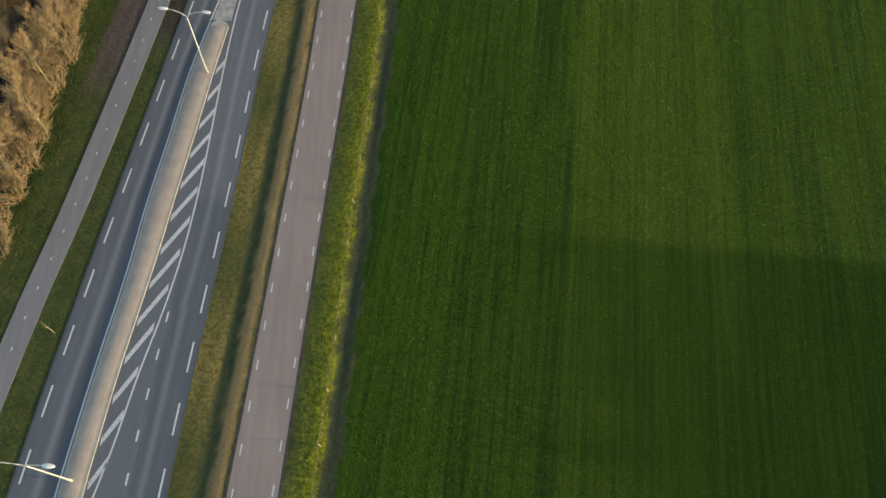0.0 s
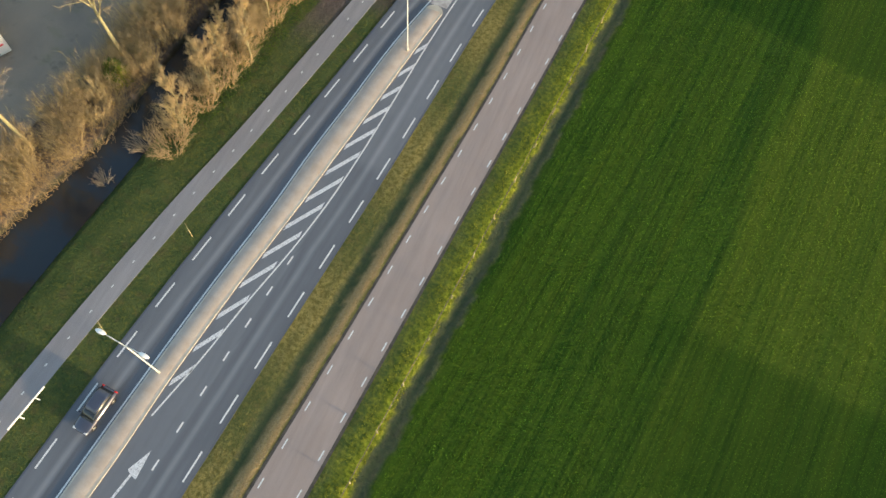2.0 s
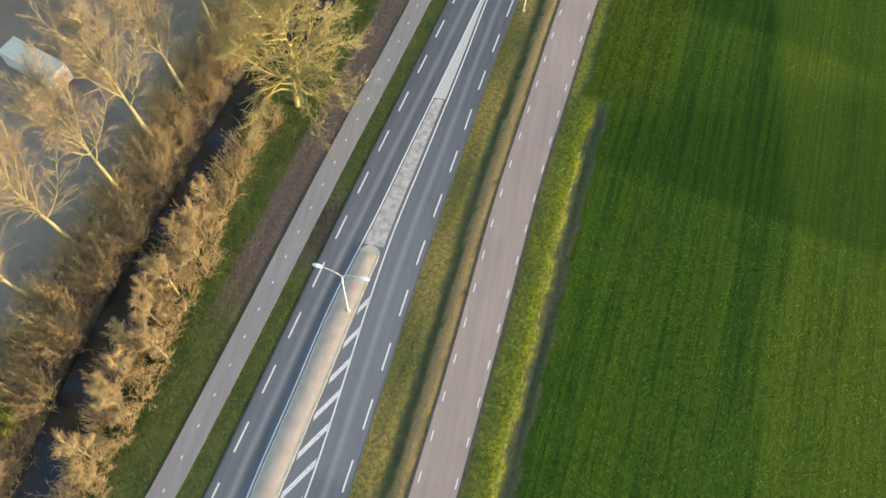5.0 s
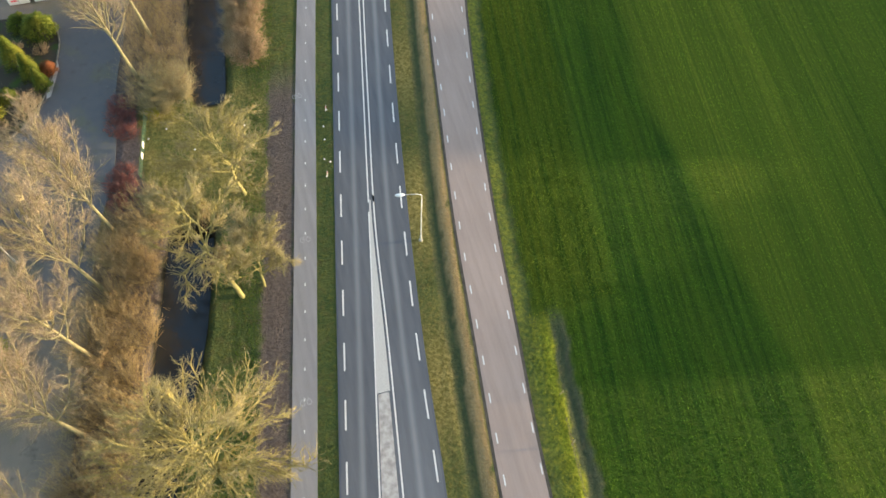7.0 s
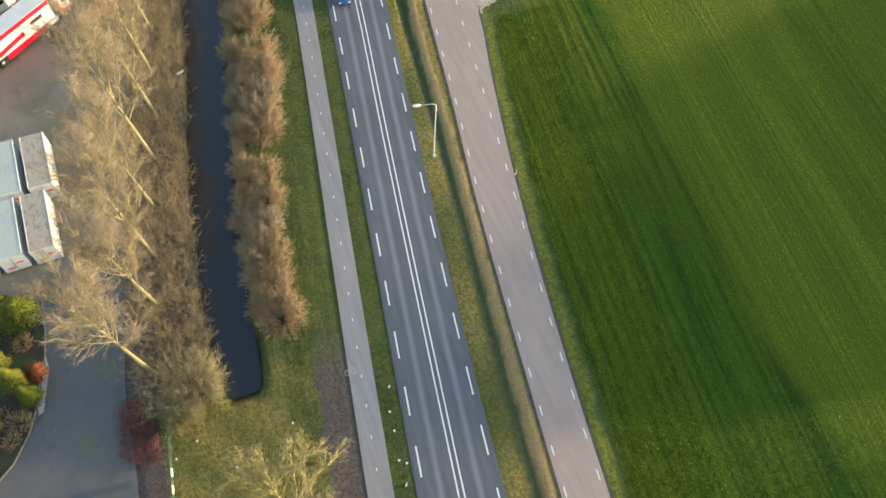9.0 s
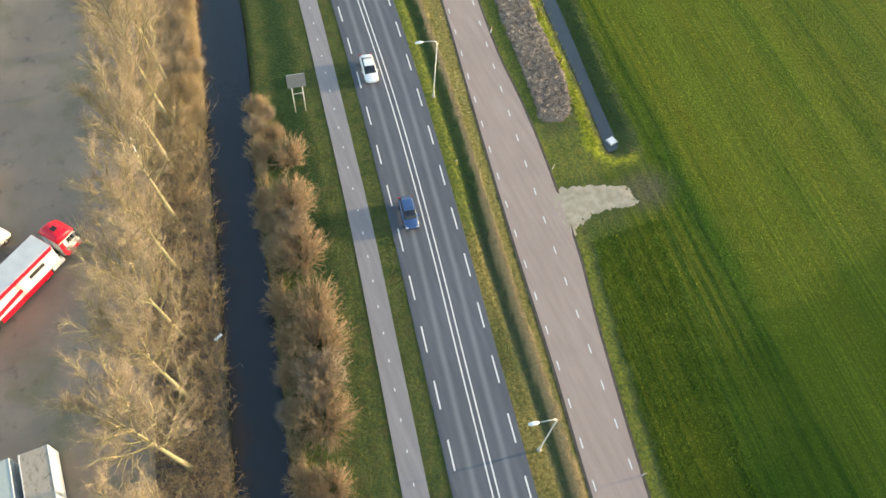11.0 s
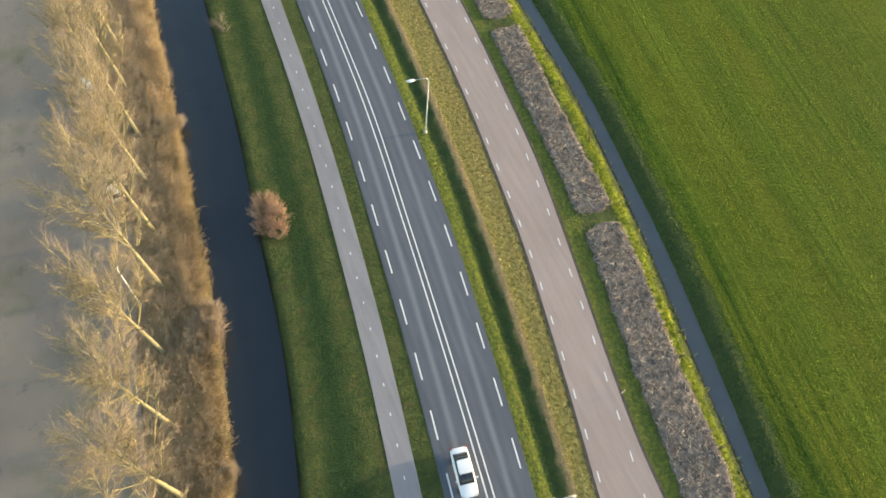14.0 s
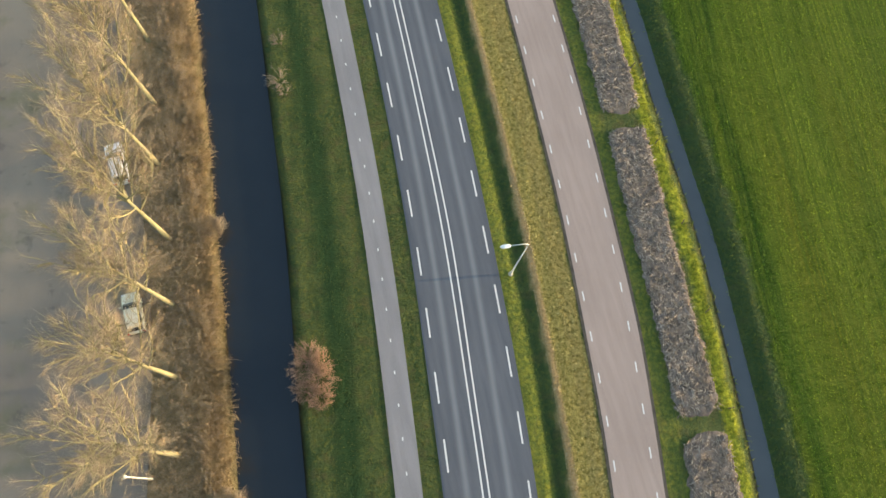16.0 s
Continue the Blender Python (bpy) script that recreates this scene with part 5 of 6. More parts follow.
YARD_POLE = tube_mesh("pole", [(0, 0, -0.2), (0, 0, 0.9), (0, 0, 1.0), (0, 0, 7.6)], [0.11, 0.11, 0.08, 0.055], STEEL, 10)
for x, y in ((-28.1, 226.5), (-32.9, 190.8), (-54.5, 109.3)):
    ob = empty("yard_lamp", pose(x, y, -0.05), "slender pale grey lamp post with a small head", "street lamp", "lamp posts beside the yard")
    part("pole", YARD_POLE, ob)
    part("lamp_head", tube_mesh("lamp_head", [(0, 0, 7.55), (0, 0, 7.75), (0, 0, 7.85)], [0.12, 0.17, 0.12], STEEL, 12), ob)

# wire fence along the field
fence = empty("wire_fence", pose(0, 0, 0), "low post-and-wire fence with weathered wooden posts", "fence")
POST = tube_mesh("post", [(0, 0, -0.4), (0, 0, 1.15), (0, 0, 1.22)], [0.07, 0.065, 0.03], POSTWOOD, 7)
post_y = [7.6 + 4.97 * k for k in range(16)]
for k, y in enumerate(post_y):
    part("post", POST, fence, pose(float(FENCE(y)), y, -0.05, 6 * math.sin(3 * k), 7 * math.sin(5 * k + 1), 0))
for z in (0.45, 0.8, 1.08):
    pts = []
    for a, b in zip(post_y, post_y[1:]):
        pts += [(float(FENCE(a)) - 0.08, a, z - 0.05), (float(FENCE((a + b) / 2)) - 0.08, (a + b) / 2, z - 0.11)]
    part("wire", tube_mesh("wire", pts, [0.012] * len(pts), WIRE, 4), fence)

# information board on two legs, seen from behind
BOARD_GREY = plain("grey_aluminium", (0.259, 0.274, 0.295), (0.317, 0.331, 0.353), 2, 0.5, 0.2, 0.5, bump=0)
board = empty("information_board", pose(-14.0, 195.3, -0.05, 0, 0, heading(CYCLE_L, 195) + 2), "grey road sign board on two pale legs", "sign")
LEG = tube_mesh("leg", [(0, 0, -0.3), (0, 0, 6.3)], [0.07, 0.07], STEEL, 8)
for x in (-0.62, 0.62):
    part("leg", LEG, board, pose(x, 0, 0))
panel = part("panel", box_mesh("panel", 2.15, 0.06, 2.1, BOARD_GREY, 0.015), board, pose(0, -0.1, 4.35))
for z in (0.02, 0.7, 1.4, 2.0):
    part("brace", box_mesh("brace", 1.95, 0.05, 0.08, STEEL, 0.01), panel, pose(0, 0.055, z))
part("crossbar", tube_mesh("crossbar", [(-0.62, 0, 3.2), (0.62, 0, 3.2)], [0.035, 0.035], STEEL, 8), board)

# white guard rail, stakes, markers
WHITE_STEEL = plain("white_enamel", (0.74, 0.74, 0.70), (0.82, 0.82, 0.80), 3, 0.5, 0, 0.4, bump=0)
RED_BAND = plain("red_reflector", (0.45, 0.03, 0.03), (0.55, 0.05, 0.04), 3, 0.4, bump=0)
DARK = plain("dark_rubber", (0.018, 0.018, 0.02), (0.03, 0.03, 0.032), 5, 0.7, bump=0)
rail = empty("guard_rail", pose(-39.55, 7.3, -0.05, 0, 0, -9), "white wooden guard rail on two posts in the verge", "guard rail")
part("beam", box_mesh("beam", 0.09, 4.6, 0.2, WHITE_STEEL, 0.015), rail, pose(0, 0, 0.75))
for y in (-0.9, 1.1):
    part("post", box_mesh("post", 0.1, 0.1, 1.2, WHITE_STEEL, 0.012), rail, pose(0.1, y, -0.25))
MARK = box_mesh("body", 0.11, 0.09, 0.95, WHITE_STEEL, 0.02, 0.85)
BAND = box_mesh("reflector", 0.106, 0.094, 0.16, RED_BAND, 0.01)
for x, y in ((2.8, 141.4), (11.3, 176.7), (13.95, 200.3), (-19.6, 122.1), (-21.1, 112.8)):
    ob = empty("marker_post", pose(x, y, -0.05, 4, 3, 20), "small white roadside marker post with red reflector", "marker post", "marker posts")
    part("body", MARK, ob)
    part("reflector", BAND, ob, pose(0, 0, 0.66))
for x, y, tx, ty in ((-34.8, 28.2, -0.5, 0.35), (-37.2, 16.1, -0.5, 0.4)):
    ob = empty("stake", pose(x, y, -0.1), "thin pale leaning stake with a dead shoot in the grass", "stake")
    part("rod", tube_mesh("rod", [(0, 0, 0), (tx * 0.5, ty * 0.5, 0.9), (tx * 1.5, ty * 1.6, 1.7)], [0.045, 0.035, 0.015], POSTWOOD, 6), ob)
    part("shoot", tube_mesh("shoot", [(tx * 0.5, ty * 0.5, 0.9), (tx * 0.9, ty * 0.2, 1.5)], [0.025, 0.008], POSTWOOD, 5), ob)
for k in range(10):
    y = 192.0 + 9.5 * k
    ob = empty("bank_post", pose(float(DITCH_L(y)) - 1.55, y, -0.1, 5 * math.sin(k), 6 * math.cos(2 * k), 0), "thin dark weathered post on the ditch bank", "post", "posts along the ditch")
    part("post", tube_mesh("post", [(0, 0, -0.2), (0, 0, 1.1), (0, 0, 1.15)], [0.06, 0.055, 0.03], WIRE, 6), ob)
LITTER = [(-19.5, 122.2), (-20.3, 119.8), (-20.5, 117.9), (-21.0, 115.1), (-20.4, 114.6), (-21.2, 112.7), (-38.1, 123.5), (-40.2, 122.5), (-29.3, 122.0), (-38.6, 113.3), (-35.2, 119.8)]
g = np.random.default_rng(77)
for x, y in LITTER:
    bm = bmesh.new()
    bmesh.ops.create_icosphere(bm, subdivisions=1, radius=0.11)
    for v in bm.verts:
        v.co = Vector((v.co.x * g.uniform(0.6, 1.5), v.co.y * g.uniform(0.6, 1.5), v.co.z * 0.4 * g.uniform(0.4, 1.4) + 0.06))
    ob = new("litter", bm_mesh("litter", bm, WHITE_STEEL))
    ob.matrix_basis = pose(x, y, -0.04, 0, 0, 40 * x)
    tagged(ob, "crumpled white litter lying in the grass", "litter", "litter in the verges")
ob = empty("bank_sign", pose(-30.6, 168.9, -0.1, 0, 0, 15), "small white water-level sign leaning on the bank", "sign")
part("post", tube_mesh("post", [(0, 0, 0), (0.15, 0, 0.9)], [0.04, 0.035], STEEL, 6), ob)
part("plate", box_mesh("plate", 0.9, 0.25, 0.04, WHITE_STEEL, 0.01), ob, pose(0.25, 0, 0.9, 15, 0, 10))
ob = empty("water_valve", pose(0.8, 181.4, -0.05), "small yellow valve post in the verge", "valve post")
part("body", tube_mesh("body", [(0, 0, -0.1), (0, 0, 0.55), (0, 0, 0.7)], [0.12, 0.12, 0.05], plain("yellow_paint", (0.5, 0.42, 0.08), (0.6, 0.5, 0.12), 4, 0.5, bump=0), 10), ob)
part("cap", box_mesh("cap", 0.3, 0.1, 0.08, STEEL, 0.01), ob, pose(0, 0, 0.6))
slab = empty("culvert_cover", pose(20.5, 178.3, -0.62, 0, 0, 12), "pale concrete culvert cover at the ditch end", "culvert")
part("slab", box_mesh("slab", 1.0, 0.9, 0.3, plain("white_concrete", (0.62, 0.64, 0.66), (0.72, 0.74, 0.76), 3, 0.8), 0.03), slab)
part("collar", box_mesh("collar", 1.2, 1.1, 0.22, KERB, 0.03), slab)
for x, y, a in ((21.4, 201.3, -14), (19.95, 192.0, 10), (28.0, 256.9, -8)):
    ob = empty("bank_post", pose(x, y, -0.3, a, 8, 0), "dark weathered post leaning at the ditch bank", "post", "posts at the ditch bank")
    part("shaft", tube_mesh("shaft", [(0, 0, -0.3), (0, 0, 1.5)], [0.07, 0.05], bark_material("dark_post", (0.10, 0.085, 0.06), (0.16, 0.13, 0.09)), 7), ob)
    part("stub", tube_mesh("stub", [(0, 0, 0.7), (0.35, 0.1, 1.1)], [0.035, 0.015], POSTWOOD, 5), ob)

# green railing with white panels between lawn and drive
GREEN_STEEL = plain("green_paint", (0.05, 0.11, 0.06), (0.09, 0.16, 0.09), 3, 0.5, bump=0)
railing = empty("railing", pose(0, 0, -0.05), "green steel railing with two white panels beside the drive", "railing")
A, B = Vector((-40.2, 125.4, 0)), Vector((-41.3, 117.0, 0))
for k in range(6):
    p = A.lerp(B, k / 5)
    part("post", tube_mesh("post", [(p.x, p.y, -0.2), (p.x, p.y, 1.15)], [0.045, 0.045], GREEN_STEEL, 6), railing)
for z in (0.35, 0.75, 1.12):
    part("bar", tube_mesh("bar", [(A.x, A.y, z), (B.x, B.y, z)], [0.04, 0.04], GREEN_STEEL, 6), railing)
for u in (0.5, 0.68):
    p = A.lerp(B, u)
    part("panel", box_mesh("panel", 0.06, 0.75, 0.6, WHITE_STEEL, 0.01), railing, pose(p.x + 0.06, p.y, 0.5, 0, 0, -7.5))

# ---- mulch beds ----
def bed(y0, y1, seed):
    g = np.random.default_rng(seed)
    ys = np.arange(y0, y1 + 0.01, 0.4)
    cols = 13
    verts = []
    for k, y in enumerate(ys):
        e = min(1.0, (y - y0) / 1.6 + 0.35, (y1 - y) / 1.2 + 0.45)
        l, r = float(BED_L(y)), float(BED_R(y))
        mid = (l + r) / 2
        for j in range(cols):
            u = j / (cols - 1)
            x = mid + (u - 0.5) * (r - l) * e + (0.12 * math.sin(2.7 * y + j) if 0 < j < cols - 1 else 0.16 * math.sin(1.3 * y + 2 * j) * math.sin(0.47 * y + j) + 0.13 * g.normal())
            verts.append((x, y + 0.15 * math.sin(5 * u + y), -0.12 if j in (0, cols - 1) or k in (0, len(ys) - 1) else 0.03 + 0.13 * g.random()))
    faces = [(i * cols + j, i * cols + j + 1, (i + 1) * cols + j + 1, (i + 1) * cols + j) for i in range(len(ys) - 1) for j in range(cols - 1)]
    ob = tagged(new("mulch_bed", mesh_of("mulch_bed", verts, faces, MULCH, smooth=True)), "planting bed covered in brown wood chips and cut branches", "planting bed", "mulch beds")
    m = int((y1 - y0) * 170)
    y = g.uniform(y0 + 0.5, y1 - 0.5, m)
    l, r = BED_L(y) + 0.2, BED_R(y) - 0.2
    x = l + (r - l) * g.uniform(0, 1, m)
    a = g.uniform(0, 2 * math.pi, m)
    d = np.stack([np.cos(a), np.sin(a), g.uniform(-0.05, 0.35, m)], 1)
    part("branch_litter", spikes("branch_litter", np.stack([x, y, np.full(m, 0.1)], 1), d, g.uniform(0.2, 0.75, m), g.uniform(0.02, 0.05, m), twig_material("cut_branches", (0.085, 0.068, 0.055), (0.50, 0.44, 0.36), (0.2, 0.17, 0.14))), ob)
    ob.children[0]["kind"] = "stuff"


bed(183.0, 219.0, 1)
bed(220.3, 251.6, 2)
bed(253.0, 290.0, 3)


# ---- vehicles ----
def loft(name, sections, mat, n=16, power=3.2):
    """A closed body through rounded cross-sections (y, half width, bottom, top)."""
    verts = []
    for y, w, z0, z1 in sections:
        for k in range(n):
            t = 2 * math.pi * k / n
            c, s = math.cos(t), math.sin(t)
            verts.append((w * math.copysign(abs(c) ** (2 / power), c), y, (z0 + z1) / 2 + (z1 - z0) / 2 * math.copysign(abs(s) ** (2 / power), s)))
    faces = [(i * n + k, i * n + (k + 1) % n, (i + 1) * n + (k + 1) % n, (i + 1) * n + k) for i in range(len(sections) - 1) for k in range(n)]
    m = len(verts)
    faces += [tuple(range(n - 1, -1, -1)), tuple(range(m - n, m))]
    return mesh_of(name, verts, faces, mat, smooth=True)


def car_paint(name, c):
    m = Mat(name, 0.25, 0.0, 0.6)
    m.colour(m.mix(m.math("MULTIPLY", m.noise(2.0, 3, world=False), 0.25), c, tuple(v * 0.7 for v in c)))
    m.b.inputs["Coat Weight"].default_value = 0.6
    return m.m


CAR_GLASS = plain("dark_car_glass", (0.012, 0.016, 0.022), (0.02, 0.025, 0.03), 2, 0.05, 0, 0.6, bump=0)
LIGHT_GLASS = plain("headlight_glass", (0.65, 0.66, 0.66), (0.75, 0.75, 0.74), 3, 0.15, 0.2, 0.6, bump=0)
TAIL = plain("tail_light_plastic", (0.40, 0.02, 0.02), (0.55, 0.03, 0.03), 3, 0.2, bump=0)
RIM = plain("alloy", (0.5, 0.5, 0.5), (0.62, 0.62, 0.62), 4, 0.3, 0.8, bump=0)


def wheel_meshes(r, w):
    prof = [(-w / 2, r * 0.62), (-w / 2, r * 0.93), (-w * 0.35, r), (w * 0.35, r), (w / 2, r * 0.93), (w / 2, r * 0.62)]
    n = 18
    verts = [(x, q * math.cos(2 * math.pi * k / n), q * math.sin(2 * math.pi * k / n)) for x, q in prof for k in range(n)]
    faces = [(i * n + k, i * n + (k + 1) % n, (i + 1) * n + (k + 1) % n, (i + 1) * n + k) for i in range(len(prof) - 1) for k in range(n)]
    t = mesh_of("tyre", verts, faces, DARK, smooth=True)
    rim = tube_mesh("rim", [(-w * 0.42, 0, 0), (w * 0.42, 0, 0)], [r * 0.63, r * 0.63], RIM, 14)
    return t, rim


TYRE, CAR_RIM = wheel_meshes(0.32, 0.21)
BIG_TYRE, BIG_RIM = wheel_meshes(0.5, 0.32)


def add_wheel(ob, x, y, r, tyre, rim):
    w = part("wheel", tyre, ob, pose(x, y, r))
    part("rim", rim, w)


def car(x, y, z, turn, colour, label, estate=True, length=4.4, height=1.5, roof=None):
    ob = empty("car", pose(x, y, z, 0, 0, turn), label, "car")
    pt = car_paint("car_paint", colour)
    s, h = length / 4.4, height / 1.5
    L = [(-2.2, 0.62, 0.35, 0.75), (-2.12, 0.82, 0.25, 0.9), (-1.6, 0.88, 0.2, 0.97), (-0.5, 0.9, 0.2, 0.96), (0.6, 0.9, 0.2, 0.95), (1.3, 0.88, 0.2, 0.88), (1.9, 0.84, 0.22, 0.78), (2.12, 0.74, 0.28, 0.68), (2.2, 0.55, 0.35, 0.6)]
    part("body", loft("body", [(a * s, b, c, d * h) for a, b, c, d in L], pt), ob)
    if estate:
        C = [(-2.0, 0.70, 0.85, 0.95), (-1.75, 0.72, 0.85, 1.38), (-1.2, 0.73, 0.85, 1.46), (0.0, 0.73, 0.85, 1.48), (0.35, 0.72, 0.85, 1.42), (1.05, 0.72, 0.82, 0.93)]
        R = [(-1.78, 0.58, 1.37, 1.44), (-1.2, 0.62, 1.4, 1.5), (-0.2, 0.63, 1.42, 1.51), (0.25, 0.6, 1.4, 1.48)]
    else:
        C = [(-1.65, 0.70, 0.85, 0.95), (-1.0, 0.70, 0.85, 1.36), (-0.5, 0.71, 0.85, 1.43), (0.1, 0.71, 0.85, 1.43), (0.4, 0.70, 0.85, 1.36), (1.1, 0.72, 0.82, 0.93)]
        R = [(-0.95, 0.55, 1.35, 1.42), (-0.5, 0.6, 1.38, 1.46), (0.0, 0.61, 1.38, 1.46), (0.3, 0.57, 1.36, 1.42)]
    part("windows", loft("windows", [(a * s, b, c * h, d * h) for a, b, c, d in C], CAR_GLASS, power=4), ob).name = "glazing"
    part("roof", loft("roof", [(a * s, b, c * h, d * h) for a, b, c, d in R], pt if roof is None else car_paint("roof_paint", roof), power=4), ob)
    for sx in (-1, 1):
        part("headlight", box_mesh("headlight", 0.34, 0.3, 0.14, LIGHT_GLASS, 0.04), ob, pose(sx * 0.6, 2.0 * s, 0.55 * h))
        part("tail_light", box_mesh("tail_light", 0.24, 0.12, 0.28, TAIL, 0.03), ob, pose(sx * 0.68, -2.13 * s, 0.62 * h))
        part("mirror", box_mesh("mirror", 0.2, 0.12, 0.14, pt, 0.03), ob, pose(sx * 0.98, 0.75 * s, 0.9 * h))
        for yy in (-1.32, 1.35):
            add_wheel(ob, sx * 0.79, yy * s, 0.32, TYRE, CAR_RIM)
    part("bumper", box_mesh("bumper", 1.5, 0.16, 0.22, DARK, 0.05), ob, pose(0, -2.14 * s, 0.3))
    part("bumper", box_mesh("bumper", 1.45, 0.14, 0.2, DARK, 0.05), ob, pose(0, 2.12 * s, 0.28))
    return ob


def lane_x(a, b, y):
    return float((a(y) + b(y)) / 2)


car(lane_x(EDGE_L, LINE_L, 9.5), 9.5, 0.0, 180 + heading(EDGE_L, 9.5), (0.045, 0.05, 0.075), "dark blue-grey estate car driving on the main road", length=4.5)
car(lane_x(EDGE_L, LINE_L, 176.4), 176.4, 0.0, 180 + heading(EDGE_L, 176.4), (0.03, 0.075, 0.2), "blue hatchback car driving on the main road", length=4.2)
car(lane_x(EDGE_L, LINE_L, 198.8), 198.8, 0.0, 180 + heading(EDGE_L, 198.8), (0.75, 0.77, 0.78), "white saloon car driving on the main road", estate=False, length=4.6)
car(-28.0, 241.5, 0.0, 4, (0.62, 0.58, 0.42), "cream-coloured hatchback parked under the trees", length=4.0, height=1.55)
car(-27.9, 256.9, 0.0, 8, (0.72, 0.72, 0.70), "white estate car parked under the trees", length=4.6, height=1.7)

BOXWHITE = plain("white_panel_paint", (0.541, 0.558, 0.558), (0.623, 0.631, 0.623), 0.8, 0.5, 0, 0.4, bump=0.05)
RED = plain("red_vehicle_paint", (0.62, 0.004, 0.022), (0.70, 0.010, 0.03), 0.8, 0.35, 0, 0.5, bump=0)
CHASSIS = plain("dark_chassis", (0.03, 0.03, 0.032), (0.06, 0.06, 0.06), 3, 0.6, 0.3, bump=0)


def truck(x, y, turn):
    """Articulated lorry, cab front at the origin, +y forward."""
    ob = empty("lorry", pose(x, y, 0, 0, 0, turn), "red and white articulated lorry parked in the yard", "lorry")
    cab = part("cab", loft("cab", [(-2.25, 1.2, 0.7, 3.35), (-1.9, 1.23, 0.6, 3.45), (-0.6, 1.24, 0.6, 3.5), (-0.25, 1.22, 0.55, 3.3), (-0.05, 1.16, 0.5, 2.5), (0.0, 1.1, 0.5, 2.0)], BOXWHITE, 20, 6), ob)
    part("cab_roof", loft("cab_roof", [(-2.25, 1.2, 2.9, 3.75), (-1.6, 1.26, 2.9, 3.85), (-0.7, 1.25, 2.9, 3.72), (-0.2, 1.18, 2.9, 3.4), (0.02, 1.05, 2.9, 3.1)], RED, 16, 5), cab)
    part("roof_hatch", box_mesh("roof_hatch", 0.6, 0.55, 0.06, DARK, 0.02), cab, pose(0, -1.2, 3.83))
    part("windscreen", box_mesh("windscreen", 2.1, 0.08, 0.95, CAR_GLASS, 0.04), cab, pose(0, -0.14, 2.0, 14, 0, 0))
    part("grille", box_mesh("grille", 1.7, 0.06, 0.9, RED, 0.03), cab, pose(0, 0.0, 0.8))
    for sx in (-1, 1):
        part("side_window", box_mesh("side_window", 0.06, 0.9, 0.7, CAR_GLASS, 0.02), cab, pose(sx * 1.23, -0.85, 2.2))
        part("mirror", box_mesh("mirror", 0.18, 0.16, 0.7, DARK, 0.03), cab, pose(sx * 1.4, -0.2, 2.2))
        part("headlight", box_mesh("headlight", 0.4, 0.08, 0.22, LIGHT_GLASS, 0.03), cab, pose(sx * 0.85, 0.0, 0.7))
    body = part("trailer", box_mesh("trailer", 2.55, 13.4, 2.75, BOXWHITE, 0.05), ob, pose(0, -9.6, 1.22))
    for sx in (-1, 1):
        part("stripe", box_mesh("stripe", 0.02, 13.2, 0.55, RED, 0.005), body, pose(sx * 1.283, 0, 2.17))
        part("stripe", box_mesh("stripe", 0.02, 7.0, 0.6, RED, 0.005), body, pose(sx * 1.285, -1.5, 0.35, 5, 0, 0))
        part("cab_trim", box_mesh("cab_trim", 0.05, 1.9, 0.5, RED, 0.02), cab, pose(sx * 1.235, -1.15, 0.72))
        part("cab_trim", box_mesh("cab_trim", 0.05, 0.5, 1.7, RED, 0.02), cab, pose(sx * 1.235, -1.95, 1.2))
        part("skirt", box_mesh("skirt", 0.08, 6.6, 0.85, RED, 0.03), ob, pose(sx * 1.2, -7.6, 0.4))
        part("vent", box_mesh("vent", 0.03, 1.9, 0.5, DARK, 0.01), body, pose(sx * 1.29, 4.2, 1.2))
        part("fuel_tank", box_mesh("fuel_tank", 0.5, 1.6, 0.6, BOXWHITE, 0.1), ob, pose(sx * 0.95, -3.3, 0.45))
        for yy in (-1.4, -5.0, -11.8, -13.1, -14.4):
            add_wheel(ob, sx * 1.05, yy, 0.5, BIG_TYRE, BIG_RIM)
    part("edge_rail", box_mesh("edge_rail", 2.6, 0.1, 0.2, RED, 0.02), body, pose(0, 6.68, 2.5))
    part("frame", box_mesh("frame", 0.9, 15.5, 0.3, CHASSIS, 0.03), ob, pose(0, -8.6, 0.85))
    return ob


truck(-41.7, 185.9, -51.5)


def van(x, y, turn, label):
    ob = empty("van", pose(x, y, 0, 0, 0, turn), label, "van")
    part("body", loft("body", [(-2.6, 0.9, 0.4, 2.0), (-2.5, 0.97, 0.3, 2.3), (0.8, 0.98, 0.3, 2.35), (1.4, 0.97, 0.3, 1.6), (2.3, 0.92, 0.3, 1.1), (2.55, 0.75, 0.4, 0.8)], BOXWHITE, 18, 6), ob)
    part("windscreen", box_mesh("windscreen", 1.6, 0.06, 0.8, CAR_GLASS, 0.03), ob, pose(0, 1.12, 1.45, 40, 0, 0))
    for sx in (-1, 1):
        part("side_window", box_mesh("side_window", 0.05, 0.8, 0.5, CAR_GLASS, 0.02), ob, pose(sx * 0.97, 0.5, 1.5))
        part("headlight", box_mesh("headlight", 0.3, 0.15, 0.2, LIGHT_GLASS, 0.03), ob, pose(sx * 0.7, 2.42, 0.7))
        for yy in (-1.6, 1.6):
            add_wheel(ob, sx * 0.86, yy, 0.34, TYRE, CAR_RIM)


van(-50.2, 187.6, -50, "white delivery van parked in the yard")
van(-50.6, 195.6, -50, "white delivery van parked beside the lorries")

